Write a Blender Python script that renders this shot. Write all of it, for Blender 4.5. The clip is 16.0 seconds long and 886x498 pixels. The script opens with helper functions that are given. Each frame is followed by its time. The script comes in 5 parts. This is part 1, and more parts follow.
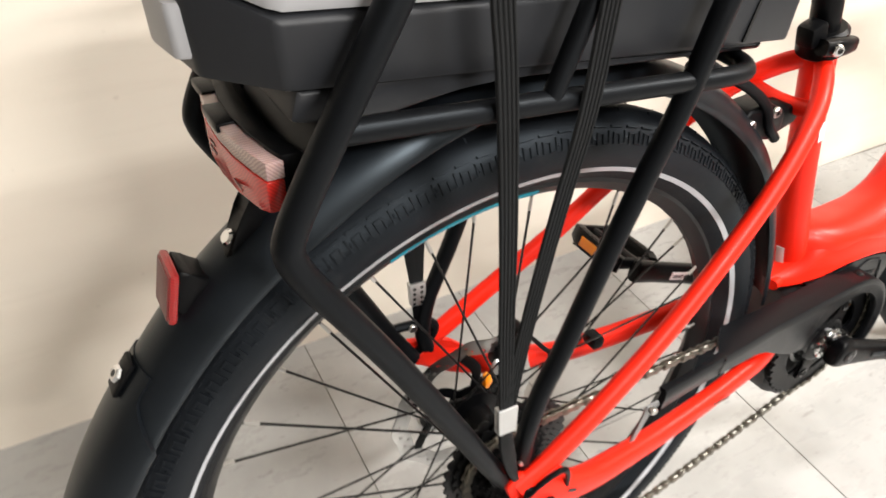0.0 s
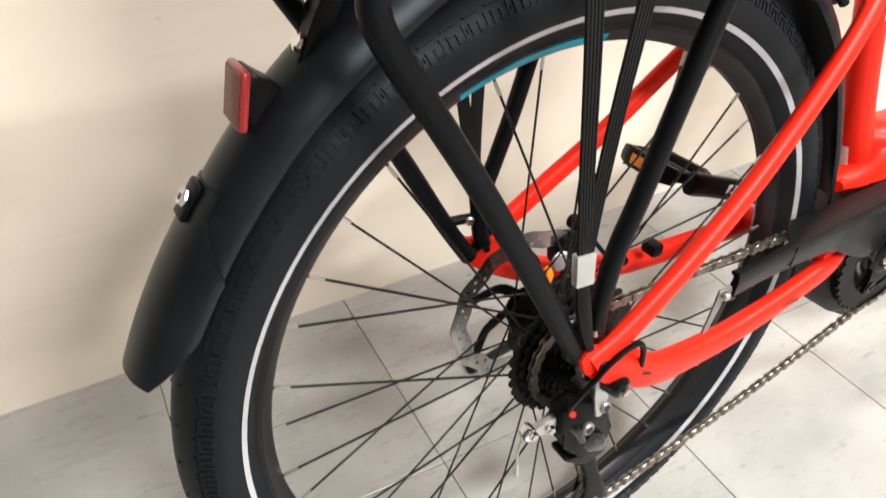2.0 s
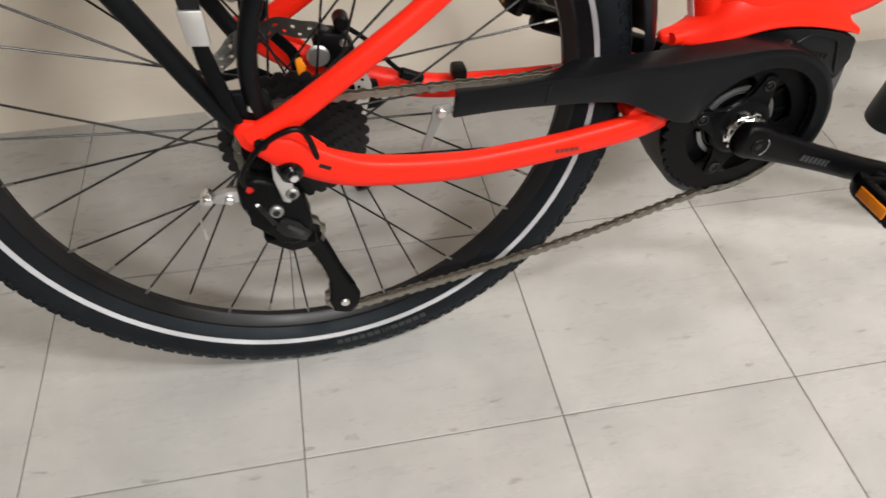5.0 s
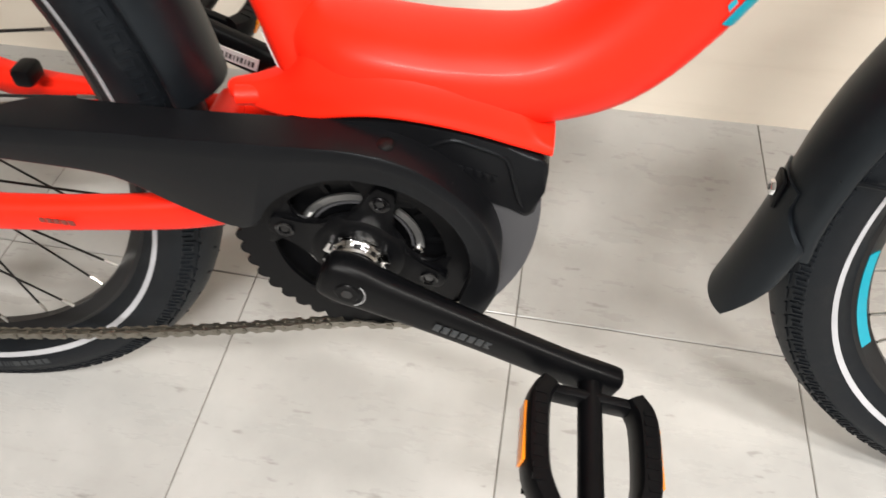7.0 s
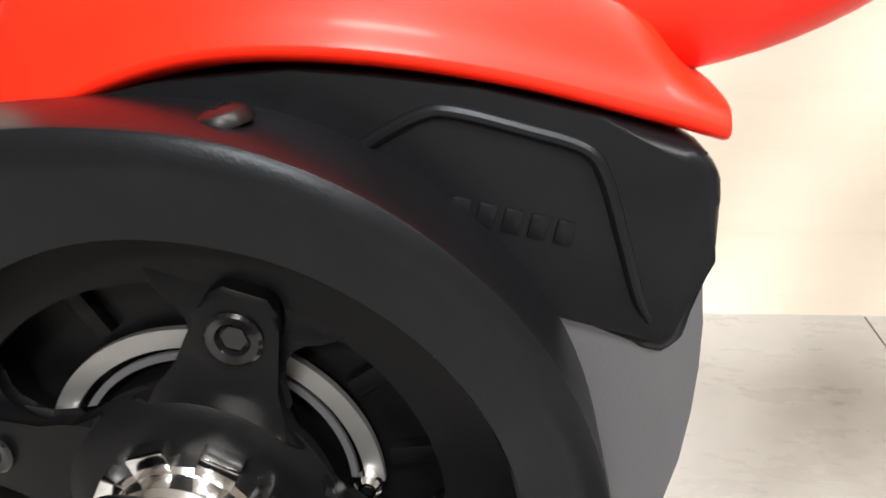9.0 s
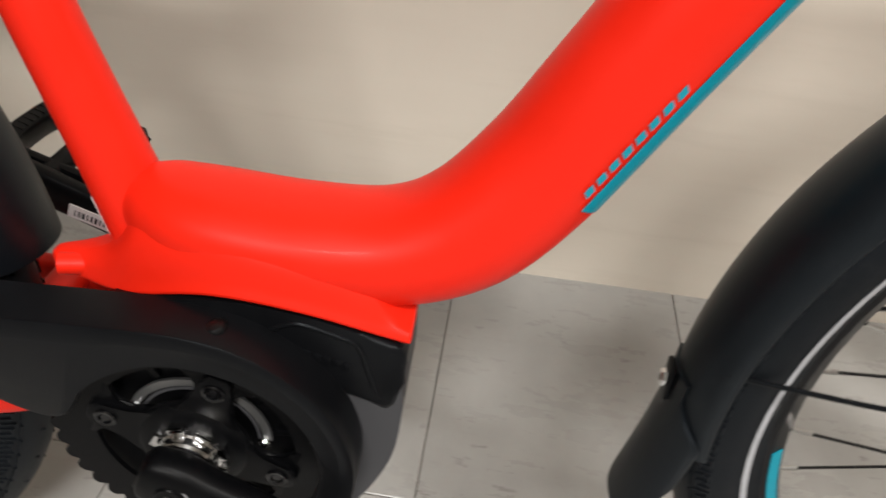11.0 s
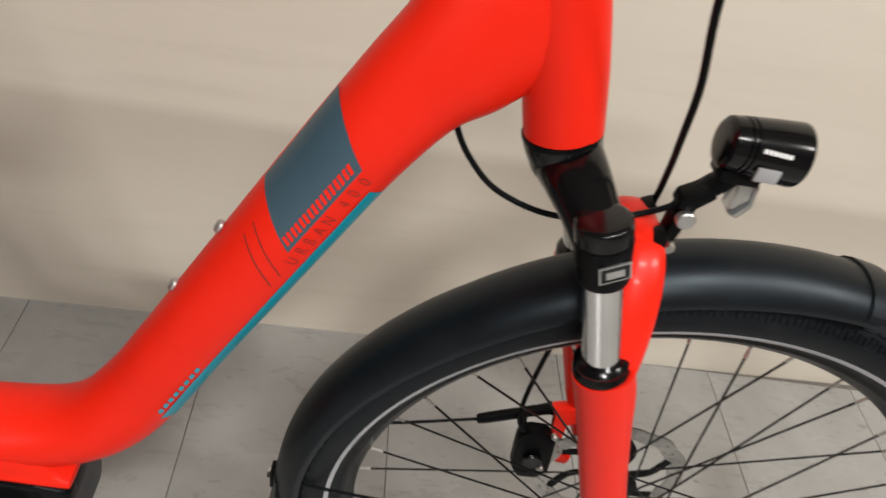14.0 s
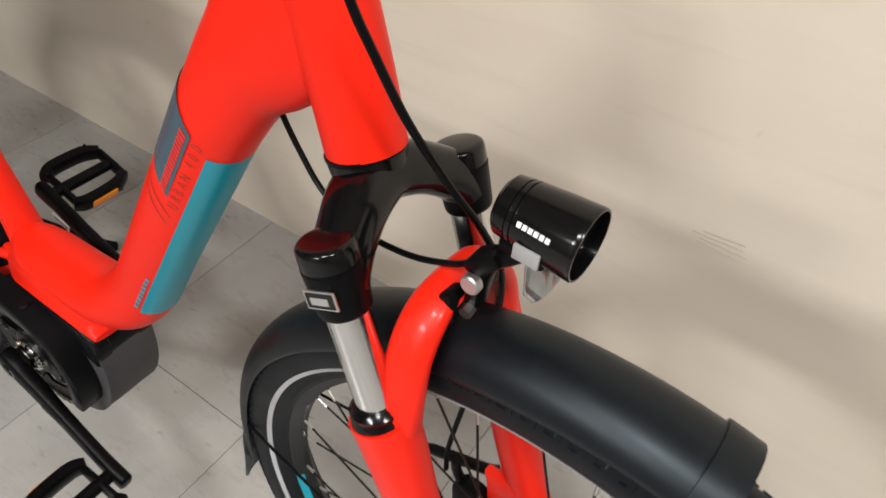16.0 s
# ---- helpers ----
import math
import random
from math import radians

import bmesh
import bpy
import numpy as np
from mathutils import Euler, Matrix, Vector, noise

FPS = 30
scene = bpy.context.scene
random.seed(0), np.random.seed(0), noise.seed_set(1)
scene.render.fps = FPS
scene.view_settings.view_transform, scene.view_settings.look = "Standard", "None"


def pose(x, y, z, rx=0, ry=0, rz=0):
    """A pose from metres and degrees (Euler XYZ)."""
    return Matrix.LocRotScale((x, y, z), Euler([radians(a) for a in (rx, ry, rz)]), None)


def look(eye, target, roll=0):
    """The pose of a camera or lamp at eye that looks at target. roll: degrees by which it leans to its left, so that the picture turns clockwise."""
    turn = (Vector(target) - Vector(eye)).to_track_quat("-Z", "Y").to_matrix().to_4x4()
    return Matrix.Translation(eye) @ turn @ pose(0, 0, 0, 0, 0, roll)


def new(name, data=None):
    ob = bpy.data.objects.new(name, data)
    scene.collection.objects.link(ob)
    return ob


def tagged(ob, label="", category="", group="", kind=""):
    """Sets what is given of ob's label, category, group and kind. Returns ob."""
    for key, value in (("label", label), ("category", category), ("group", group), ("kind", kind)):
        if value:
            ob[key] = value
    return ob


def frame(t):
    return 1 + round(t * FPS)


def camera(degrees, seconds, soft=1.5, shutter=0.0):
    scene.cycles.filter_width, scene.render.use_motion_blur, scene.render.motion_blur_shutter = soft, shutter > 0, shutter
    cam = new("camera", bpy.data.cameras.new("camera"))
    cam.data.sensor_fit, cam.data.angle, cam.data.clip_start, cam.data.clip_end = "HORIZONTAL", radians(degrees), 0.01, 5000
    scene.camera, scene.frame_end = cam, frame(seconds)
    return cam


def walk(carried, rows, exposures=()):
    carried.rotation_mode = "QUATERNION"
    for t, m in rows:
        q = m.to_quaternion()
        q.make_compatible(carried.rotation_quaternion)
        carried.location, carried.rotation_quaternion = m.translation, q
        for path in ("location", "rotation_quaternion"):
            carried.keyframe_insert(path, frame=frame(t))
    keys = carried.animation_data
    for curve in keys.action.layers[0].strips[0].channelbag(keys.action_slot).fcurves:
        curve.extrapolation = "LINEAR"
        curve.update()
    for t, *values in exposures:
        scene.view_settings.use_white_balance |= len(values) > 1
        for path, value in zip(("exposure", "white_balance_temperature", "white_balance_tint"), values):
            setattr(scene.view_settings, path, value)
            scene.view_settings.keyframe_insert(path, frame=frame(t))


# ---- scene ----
cam = camera(64.35, 16.0, soft=1.6, shutter=0.35)
PATH = [
    (0, (-0.2868, -0.2994, 0.9322), (0.0717, 0.2515, 0.3932), 4.31),
    (0.5, (-0.3114, -0.2903, 0.8671), (0.0769, 0.3126, 0.4106), 0.37),
    (1, (-0.3197, -0.2913, 0.856), (0.0782, 0.309, 0.4045), 0.97),
    (1.5, (-0.3353, -0.3093, 0.8426), (0.0426, 0.2834, 0.3647), 0.85),
    (2, (-0.347, -0.3358, 0.814), (0.0022, 0.242, 0.2976), 1.56),
    (2.5, (-0.3328, -0.3477, 0.799), (0.0174, 0.2059, 0.2574), 2.79),
    (3, (-0.3197, -0.3243, 0.7264), (0.0531, 0.221, 0.1915), 4.31),
    (3.2, (-0.3081, -0.3047, 0.7117), (0.0487, 0.2262, 0.1519), 3.53),
    (5.3, (0.0639, -0.555, 0.7829), (0.1967, -0.0095, 0.1446), 3.37),
    (5.5, (0.1073, -0.5392, 0.7809), (0.2799, -0.0072, 0.1408), 8.33),
    (5.6, (0.14, -0.5216, 0.7902), (0.3247, 0.0018, 0.1464), 9.48),
    (6, (0.2853, -0.4452, 0.7752), (0.4645, 0.0958, 0.1445), 9.58),
    (6.2, (0.3484, -0.4105, 0.767), (0.4995, 0.1261, 0.1253), 7.75),
    (6.5, (0.4321, -0.3497, 0.7406), (0.5217, 0.1859, 0.0867), 4.63),
    (7, (0.5568, -0.3184, 0.6915), (0.499, 0.2047, 0.024), 1.50),
    (7.2, (0.5675, -0.3004, 0.6601), (0.5062, 0.2416, 0.0082), 1.35),
    (7.5, (0.5599, -0.2432, 0.5658), (0.5091, 0.375, -0.0154), 0.02),
    (8, (0.5428, -0.1818, 0.4747), (0.5069, 0.5438, 0.0334), -0.94),
    (8.3, (0.5445, -0.153, 0.4474), (0.4965, 0.589, 0.0355), -2.28),
    (8.5, (0.5435, -0.1418, 0.4398), (0.4863, 0.6015, 0.0314), -3.00),
    (8.7, (0.5416, -0.1401, 0.4372), (0.47, 0.6054, 0.0352), -3.41),
    (10.8, (0.5882, -0.2622, 0.6526), (0.5438, 0.4071, 0.1306), 2.37),
    (11, (0.6062, -0.2628, 0.6746), (0.5881, 0.3929, 0.1341), 6.36),
    (11.5, (0.6487, -0.2627, 0.7276), (0.6459, 0.3862, 0.1785), 10.11),
    (12, (0.6908, -0.2447, 0.7976), (0.747, 0.4394, 0.2962), 14.03),
    (12.5, (0.7301, -0.2295, 0.8298), (0.8118, 0.458, 0.3366), 13.47),
    (13, (0.7466, -0.2329, 0.8586), (0.8331, 0.4564, 0.3688), 12.67),
    (13.5, (0.7586, -0.2581, 0.9287), (0.8649, 0.4147, 0.4203), 13.53),
    (14, (0.7789, -0.3152, 1.0136), (0.9194, 0.2987, 0.4427), 15.36),
    (14.5, (0.8783, -0.3468, 1.0869), (0.9496, 0.2533, 0.4891), 11.60),
    (14.8, (0.9941, -0.3596, 1.0826), (0.9116, 0.2411, 0.4869), 5.10),
    (15, (1.0398, -0.3604, 1.0852), (0.9157, 0.2242, 0.4808), 4.75),
    (15.5, (1.117, -0.2755, 1.0736), (0.8904, 0.2565, 0.4507), 2.73),
    (15.8, (1.1365, -0.233, 1.0702), (0.8693, 0.2821, 0.4491), 2.91),
    (16, (1.1411, -0.2051, 1.0459), (0.8428, 0.3059, 0.4356), 3.81),
]
EXPOSURE = [(0.0, 1.16), (3.0, 1.0), (5.5, 0.42), (6.0, 0.42), (6.5, 0.72), (7.0, 0.84), (7.5, 0.9), (8.0, 1.25), (8.5, 1.74), (9.5, 0.9), (11.0, 0.08), (12.0, -0.38), (12.5, -0.34), (13.0, -0.16), (14.0, -0.24), (14.5, -0.28), (15.5, -0.15), (16.0, -0.02)]
walk(cam, [(t, look(eye, target, roll)) for t, eye, target, roll in PATH], EXPOSURE)

# ---- light ----
world = bpy.data.worlds.new("room_air")
scene.world = world
world.use_nodes = True
world.node_tree.nodes["Background"].inputs[0].default_value = (1.0, 0.93, 0.83, 1)
world.node_tree.nodes["Background"].inputs[1].default_value = 0.25


def area_lamp(name, place, target, sx, sy, watts, colour):
    data = bpy.data.lights.new(name, "AREA")
    data.shape, data.size, data.size_y, data.energy, data.color = "RECTANGLE", sx, sy, watts, colour
    ob = new(name, data)
    ob.matrix_world = look(place, target)
    return ob


area_lamp("ceiling_lamp", (1.1, -1.25, 2.62), (1.1, -1.25, 0), 0.7, 0.25, 40, (1.0, 0.975, 0.94))
area_lamp("ceiling_lamp", (0.3, -2.8, 2.62), (0.3, -2.8, 0), 0.9, 0.3, 98, (1.0, 0.975, 0.94))
area_lamp("ceiling_lamp", (2.5, -1.05, 2.62), (2.5, -1.05, 0), 0.9, 0.3, 54, (1.0, 0.95, 0.89))

# ---- materials ----


def material(name):
    m = bpy.data.materials.new(name)
    m.use_nodes = True
    nt = m.node_tree
    return m, nt, nt.nodes, nt.links, nt.nodes["Principled BSDF"]


def coords(nodes, links, scale=(1, 1, 1), kind="Object"):
    tc, mp = nodes.new("ShaderNodeTexCoord"), nodes.new("ShaderNodeMapping")
    links.new(tc.outputs[kind], mp.inputs[0])
    mp.inputs["Scale"].default_value = scale
    return mp.outputs[0]


def noise_node(nodes, links, vec, scale, detail=4.0, rough=0.6):
    n = nodes.new("ShaderNodeTexNoise")
    links.new(vec, n.inputs["Vector"])
    n.inputs["Scale"].default_value, n.inputs["Detail"].default_value, n.inputs["Roughness"].default_value = scale, detail, rough
    return n.outputs["Fac"]


def ramp(nodes, links, fac, stops):
    r = nodes.new("ShaderNodeValToRGB")
    links.new(fac, r.inputs[0])
    while len(r.color_ramp.elements) < len(stops):
        r.color_ramp.elements.new(0.5)
    for e, (p, c) in zip(r.color_ramp.elements, stops):
        e.position, e.color = p, (*c, 1) if len(c) == 3 else c
    return r.outputs[0]


def mix(nodes, links, fac, a, b, mode="MIX"):
    n = nodes.new("ShaderNodeMix")
    n.data_type, n.blend_type = "RGBA", mode
    for sock, v in ((n.inputs[0], fac), (n.inputs[6], a), (n.inputs[7], b)):
        if isinstance(v, (int, float)):
            sock.default_value = v
        elif isinstance(v, tuple):
            sock.default_value = (*v, 1)
        else:
            links.new(v, sock)
    return n.outputs[2]


def bump(nodes, links, height, strength, distance, bsdf):
    b = nodes.new("ShaderNodeBump")
    links.new(height, b.inputs["Height"])
    b.inputs["Strength"].default_value, b.inputs["Distance"].default_value = strength, distance
    links.new(b.outputs[0], bsdf.inputs["Normal"])


def plain(name, colour, rough=0.5, metal=0.0, grain=900.0, vary=0.12, relief=0.05, coat=0.0, dust=0.0, spec=0.3, sheen=None):
    """A surface of one colour with fine grain, faint smudges and, where asked for, dust."""
    m, nt, nodes, links, b = material(name)
    vec = coords(nodes, links)
    big, fine = noise_node(nodes, links, vec, 14.0, 5), noise_node(nodes, links, vec, grain, 2)
    lo, hi = tuple(c * (1 - vary) for c in colour), tuple(min(1, c * (1 + vary)) for c in colour)
    col = ramp(nodes, links, big, [(0.3, lo), (0.7, hi)])
    if dust:
        spots = ramp(nodes, links, noise_node(nodes, links, vec, 60, 6, 0.75), [(0.55, (0, 0, 0)), (0.8, (dust,) * 3)])
        col = mix(nodes, links, spots, col, (0.45, 0.42, 0.38))
    links.new(col, b.inputs["Base Color"])
    rr = ramp(nodes, links, big, [(0.3, (rough * 0.85,) * 3), (0.75, (min(1, rough * 1.2),) * 3)])
    links.new(rr, b.inputs["Roughness"])
    b.inputs["Metallic"].default_value = metal
    b.inputs["Specular IOR Level"].default_value = spec
    if sheen:
        b.inputs["Specular Tint"].default_value = (*sheen, 1)
    b.inputs["Coat Weight"].default_value = coat
    b.inputs["Coat Roughness"].default_value = 0.12
    if relief:
        bump(nodes, links, fine, relief, 0.0006, b)
    return m


RED = plain("red_satin_paint", (0.80, 0.017, 0.005), 0.42, 0, 1500, 0.04, 0.02, 0.03, spec=0.20)
FORK_RED = plain("red_fork_paint", (0.80, 0.017, 0.005), 0.4, 0, 1500, 0.04, 0.02, 0.12, spec=0.22)
BLACK_SATIN = plain("black_satin_plastic", (0.0024, 0.0025, 0.0030), 0.37, 0, 1400, 0.2, 0.12, 0, 0.008, spec=0.10)
GUARD_BLACK = plain("black_moulded_plastic", (0.0046, 0.0048, 0.0056), 0.33, 0, 1400, 0.12, 0.10, 0, 0.006, spec=0.13, sheen=(0.85, 0.93, 1.0))
BLACK_MATT = plain("black_matt_fender", (0.0034, 0.0042, 0.0056), 0.40, 0, 900, 0.2, 0.05, 0, 0.012, spec=0.36, sheen=(0.74, 0.88, 1.0))
BLACK_TUBE = plain("black_powder_coat", (0.0030, 0.0032, 0.0038), 0.42, 0, 1800, 0.15, 0.12, spec=0.14, sheen=(0.8, 0.9, 1.0))
BLACK_GLOSS = plain("black_gloss_paint", (0.003, 0.003, 0.0035), 0.16, 0, 900, 0.1, 0.0, 0.22, spec=0.25)
RUBBER = plain("tyre_rubber", (0.0050, 0.0057, 0.0072), 0.5, 0, 700, 0.25, 0.25, 0, 0.02, spec=0.2, sheen=(0.74, 0.88, 1.0))
RIM_BLACK = plain("black_rim_anodised", (0.012, 0.012, 0.013), 0.35, 0.4, 900, 0.2, 0.03)
STEEL = plain("steel", (0.55, 0.54, 0.52), 0.3, 1.0, 700, 0.15, 0.05)
CHROME = plain("chrome", (0.72, 0.72, 0.72), 0.12, 1.0, 900, 0.05, 0.0)
ALU = plain("cast_aluminium", (0.6, 0.6, 0.6), 0.46, 1.0, 700, 0.12, 0.1)
CHAIN = plain("chain_steel", (0.24, 0.225, 0.195), 0.42, 1.0, 500, 0.25, 0.1)
COG = plain("cog_steel", (0.013, 0.013, 0.0135), 0.4, 0.6, 500, 0.3, 0.1)
DARK_METAL = plain("dark_spoke_metal", (0.02, 0.02, 0.02), 0.3, 0.7, 500, 0.2, 0.0)
GREY_MOTOR = plain("grey_motor_housing", (0.062, 0.062, 0.067), 0.6, 0.1, 1200, 0.08, 0.10)
BATTERY_BLACK = plain("dark_battery_plastic", (0.016, 0.017, 0.0195), 0.42, 0, 1400, 0.12, 0.10, 0, 0.006, spec=0.22)
CAST = plain("grey_cast_ring", (0.30, 0.30, 0.30), 0.5, 0.9, 700, 0.1, 0.1)
GREY_PLASTIC = plain("grey_battery_top", (0.31, 0.31, 0.32), 0.45, 0, 900, 0.08, 0.1)
TEAL = plain("teal_decal", (0.0, 0.27, 0.37), 0.35, 0, 900, 0.05, 0.0, 0.2)
SLATE = plain("slate_blue_decal", (0.045, 0.085, 0.115), 0.4, 0, 900, 0.06, 0.0, 0.2)
RED_DARK = plain("dark_red_print", (0.16, 0.030, 0.022), 0.4, 0, 900, 0.05, 0.0)
SILVER_PRINT = plain("reflective_stripe_silver", (0.5, 0.51, 0.54), 0.4, 0.35, 900, 0.12, 0.1)
WHITE = plain("white_label", (0.72, 0.72, 0.72), 0.4, 0, 900, 0.06, 0.0)
GREY_PRINT = plain("grey_print", (0.028, 0.031, 0.034), 0.45, 0, 900, 0.1, 0.0)
ORANGE = plain("orange_reflector", (0.8, 0.24, 0.01), 0.25, 0, 900, 0.15, 0.3, 0.4)
STRAP = plain("black_elastic_strap", (0.010, 0.0105, 0.011), 0.75, 0, 1800, 0.2, 0.4, spec=0.15)
YELLOW = plain("yellow_sticker", (0.7, 0.6, 0.03), 0.4)


def lens_red(name, colour, rough=0.25, coat=0.45):
    m, nt, nodes, links, b = material(name)
    vec = coords(nodes, links, (1, 1, 1))
    w = nodes.new("ShaderNodeTexWave")
    links.new(vec, w.inputs["Vector"])
    w.inputs["Scale"].default_value, w.bands_direction = 260, "DIAGONAL"
    col = ramp(nodes, links, w.outputs["Fac"], [(0.2, tuple(c * 0.75 for c in colour)), (0.8, colour)])
    links.new(col, b.inputs["Base Color"])
    b.inputs["Roughness"].default_value = rough
    b.inputs["Coat Weight"].default_value = coat
    b.inputs["Coat Roughness"].default_value = 0.15
    b.inputs["Specular IOR Level"].default_value = 0.3
    b.inputs["Subsurface Weight"].default_value = 0.15
    b.inputs["Subsurface Radius"].default_value = (0.01, 0.002, 0.001)
    bump(nodes, links, w.outputs["Fac"], 0.25, 0.0005, b)
    return m


LENS = lens_red("red_lamp_lens", (0.58, 0.028, 0.020))
LENS_CLEAR = lens_red("pale_lamp_lens", (0.44, 0.30, 0.28))
REFLECTOR = lens_red("red_reflector_frame", (0.30, 0.012, 0.012), 0.3, 0.3)
REFLECTOR_FACE = lens_red("red_reflector_prisms", (0.16, 0.030, 0.028), 0.5, 0.1)


def glass():
    m, nt, nodes, links, b = material("clear_lens_plastic")
    b.inputs["Base Color"].default_value = (0.9, 0.92, 0.92, 1)
    b.inputs["Roughness"].default_value = 0.08
    b.inputs["Transmission Weight"].default_value = 0.75
    return m


CLEAR = glass()
SMOKE = glass()
SMOKE.name = "smoky_lens_plastic"
SMOKE.node_tree.nodes["Principled BSDF"].inputs["Base Color"].default_value = (0.45, 0.48, 0.5, 1)
SMOKE.node_tree.nodes["Principled BSDF"].inputs["Transmission Weight"].default_value = 0.9


def tile_material():
    m, nt, nodes, links, b = material("vinyl_floor_tile")
    info = nodes.new("ShaderNodeObjectInfo")
    tc = nodes.new("ShaderNodeTexCoord")
    add = nodes.new("ShaderNodeVectorMath")
    add.operation = "MULTIPLY_ADD"
    links.new(info.outputs["Random"], add.inputs[0])
    add.inputs[1].default_value = (37, 19, 5)
    links.new(tc.outputs["Object"], add.inputs[2])
    vec = add.outputs[0]
    streak = nodes.new("ShaderNodeMapping")
    links.new(vec, streak.inputs[0])
    streak.inputs["Scale"].default_value = (1.2, 5.0, 1)
    cloud = noise_node(nodes, links, vec, 7, 6, 0.65)
    veins = noise_node(nodes, links, streak.outputs[0], 9, 7, 0.7)
    col = ramp(nodes, links, cloud, [(0.25, (0.30, 0.296, 0.286)), (0.55, (0.36, 0.355, 0.343)), (0.8, (0.415, 0.408, 0.395))])
    vein = ramp(nodes, links, veins, [(0.6, (0, 0, 0)), (0.74, (0.45,) * 3)])
    col = mix(nodes, links, vein, col, (0.29, 0.28, 0.265))
    scuff_map = nodes.new("ShaderNodeMapping")
    links.new(vec, scuff_map.inputs[0])
    scuff_map.inputs["Scale"].default_value = (1, 3.2, 1)
    scuffs = ramp(nodes, links, noise_node(nodes, links, scuff_map.outputs[0], 26, 3, 0.5), [(0.67, (0, 0, 0)), (0.74, (0.55,) * 3)])
    col = mix(nodes, links, scuffs, col, (0.17, 0.16, 0.15))
    tint = nodes.new("ShaderNodeMapRange")
    links.new(info.outputs["Random"], tint.inputs[0])
    tint.inputs[3].default_value, tint.inputs[4].default_value = 0.94, 1.04
    hsv = nodes.new("ShaderNodeHueSaturation")
    links.new(tint.outputs[0], hsv.inputs["Value"])
    links.new(col, hsv.inputs["Color"])
    links.new(hsv.outputs[0], b.inputs["Base Color"])
    rr = ramp(nodes, links, veins, [(0.3, (0.22,) * 3), (0.75, (0.4,) * 3)])
    links.new(rr, b.inputs["Roughness"])
    bump(nodes, links, cloud, 0.06, 0.004, b)
    return m


TILE = tile_material()
GROUT = plain("dark_tile_joint", (0.16, 0.15, 0.135), 0.8, 0, 300, 0.2, 0.2)


def wall_material():
    m, nt, nodes, links, b = material("cream_wall_paint")
    vec = coords(nodes, links)
    long = nodes.new("ShaderNodeMapping")
    links.new(vec, long.inputs[0])
    long.inputs["Scale"].default_value = (0.5, 1, 3.5)
    patch = noise_node(nodes, links, long.outputs[0], 2.2, 5, 0.6)
    col = ramp(nodes, links, patch, [(0.3, (0.675, 0.61, 0.52)), (0.7, (0.735, 0.675, 0.585))])
    rub = nodes.new("ShaderNodeMapping")
    links.new(vec, rub.inputs[0])
    rub.inputs["Scale"].default_value = (0.9, 1, 9.0)
    rubs = ramp(nodes, links, noise_node(nodes, links, rub.outputs[0], 3.0, 6, 0.65), [(0.55, (0, 0, 0)), (0.78, (0.22,) * 3)])
    col = mix(nodes, links, rubs, col, (0.45, 0.39, 0.32))
    specks = ramp(nodes, links, noise_node(nodes, links, vec, 34, 3, 0.4), [(0.74, (0, 0, 0)), (0.8, (0.3,) * 3)])
    col = mix(nodes, links, specks, col, (0.33, 0.28, 0.23))
    # long grey shadow band painted into the wall colour, sharper along its upper edge
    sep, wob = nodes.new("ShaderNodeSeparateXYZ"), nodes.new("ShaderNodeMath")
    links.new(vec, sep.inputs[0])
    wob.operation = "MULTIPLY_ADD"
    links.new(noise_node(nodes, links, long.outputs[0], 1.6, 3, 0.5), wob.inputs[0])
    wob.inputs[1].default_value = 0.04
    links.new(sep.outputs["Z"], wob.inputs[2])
    shadow_belt = ramp(nodes, links, wob.outputs[0], [(0.225, (0, 0, 0)), (0.375, (0.40,) * 3), (0.440, (0.50,) * 3), (0.468, (0, 0, 0))])
    col = mix(nodes, links, shadow_belt, col, (0.43, 0.375, 0.315))
    links.new(col, b.inputs["Base Color"])
    b.inputs["Roughness"].default_value = 0.55
    bump(nodes, links, noise_node(nodes, links, vec, 5, 6, 0.5), 0.14, 0.02, b)
    return m


WALL = wall_material()
# ceiling tone lowered to mid grey to deepen the shadows
CEILING = plain("unseen_ceiling_grey", (0.45, 0.435, 0.41), 0.8, 0, 200, 0.04, 0.1)
# grey-brown picked for the unseen walls so they throw back less fill light
DIM_WALL = plain("unseen_wall_darkened", (0.20, 0.18, 0.155), 0.7, 0, 200, 0.08, 0.1)
SCUFF = plain("grey_scuff", (0.56, 0.50, 0.425), 0.7, 0, 400, 0.2, 0.1)

# ---- mesh helpers ----


def mesh_of(name, bm, mat, smooth=True, angle=35):
    bmesh.ops.recalc_face_normals(bm, faces=bm.faces)
    if smooth:
        lim = radians(angle)
        for f in bm.faces:
            f.smooth = True
        for e in bm.edges:
            e.smooth = len(e.link_faces) == 2 and e.calc_face_angle(0) < lim
    me = bpy.data.meshes.new(name)
    bm.to_mesh(me)
    bm.free()
    me.materials.append(mat)
    return me


def part(name, bm, mat, parent, label="", place=None, angle=35):
    """One mesh object under a thing or a part; the mesh is given in the thing's own axes."""
    me = bm if isinstance(bm, bpy.types.Mesh) else mesh_of(name, bm, mat, True, angle)
    ob = new(name, me)
    ob.parent = parent
    if place is not None:
        ob.matrix_basis = place
    if label:
        ob["label"] = label
    return ob


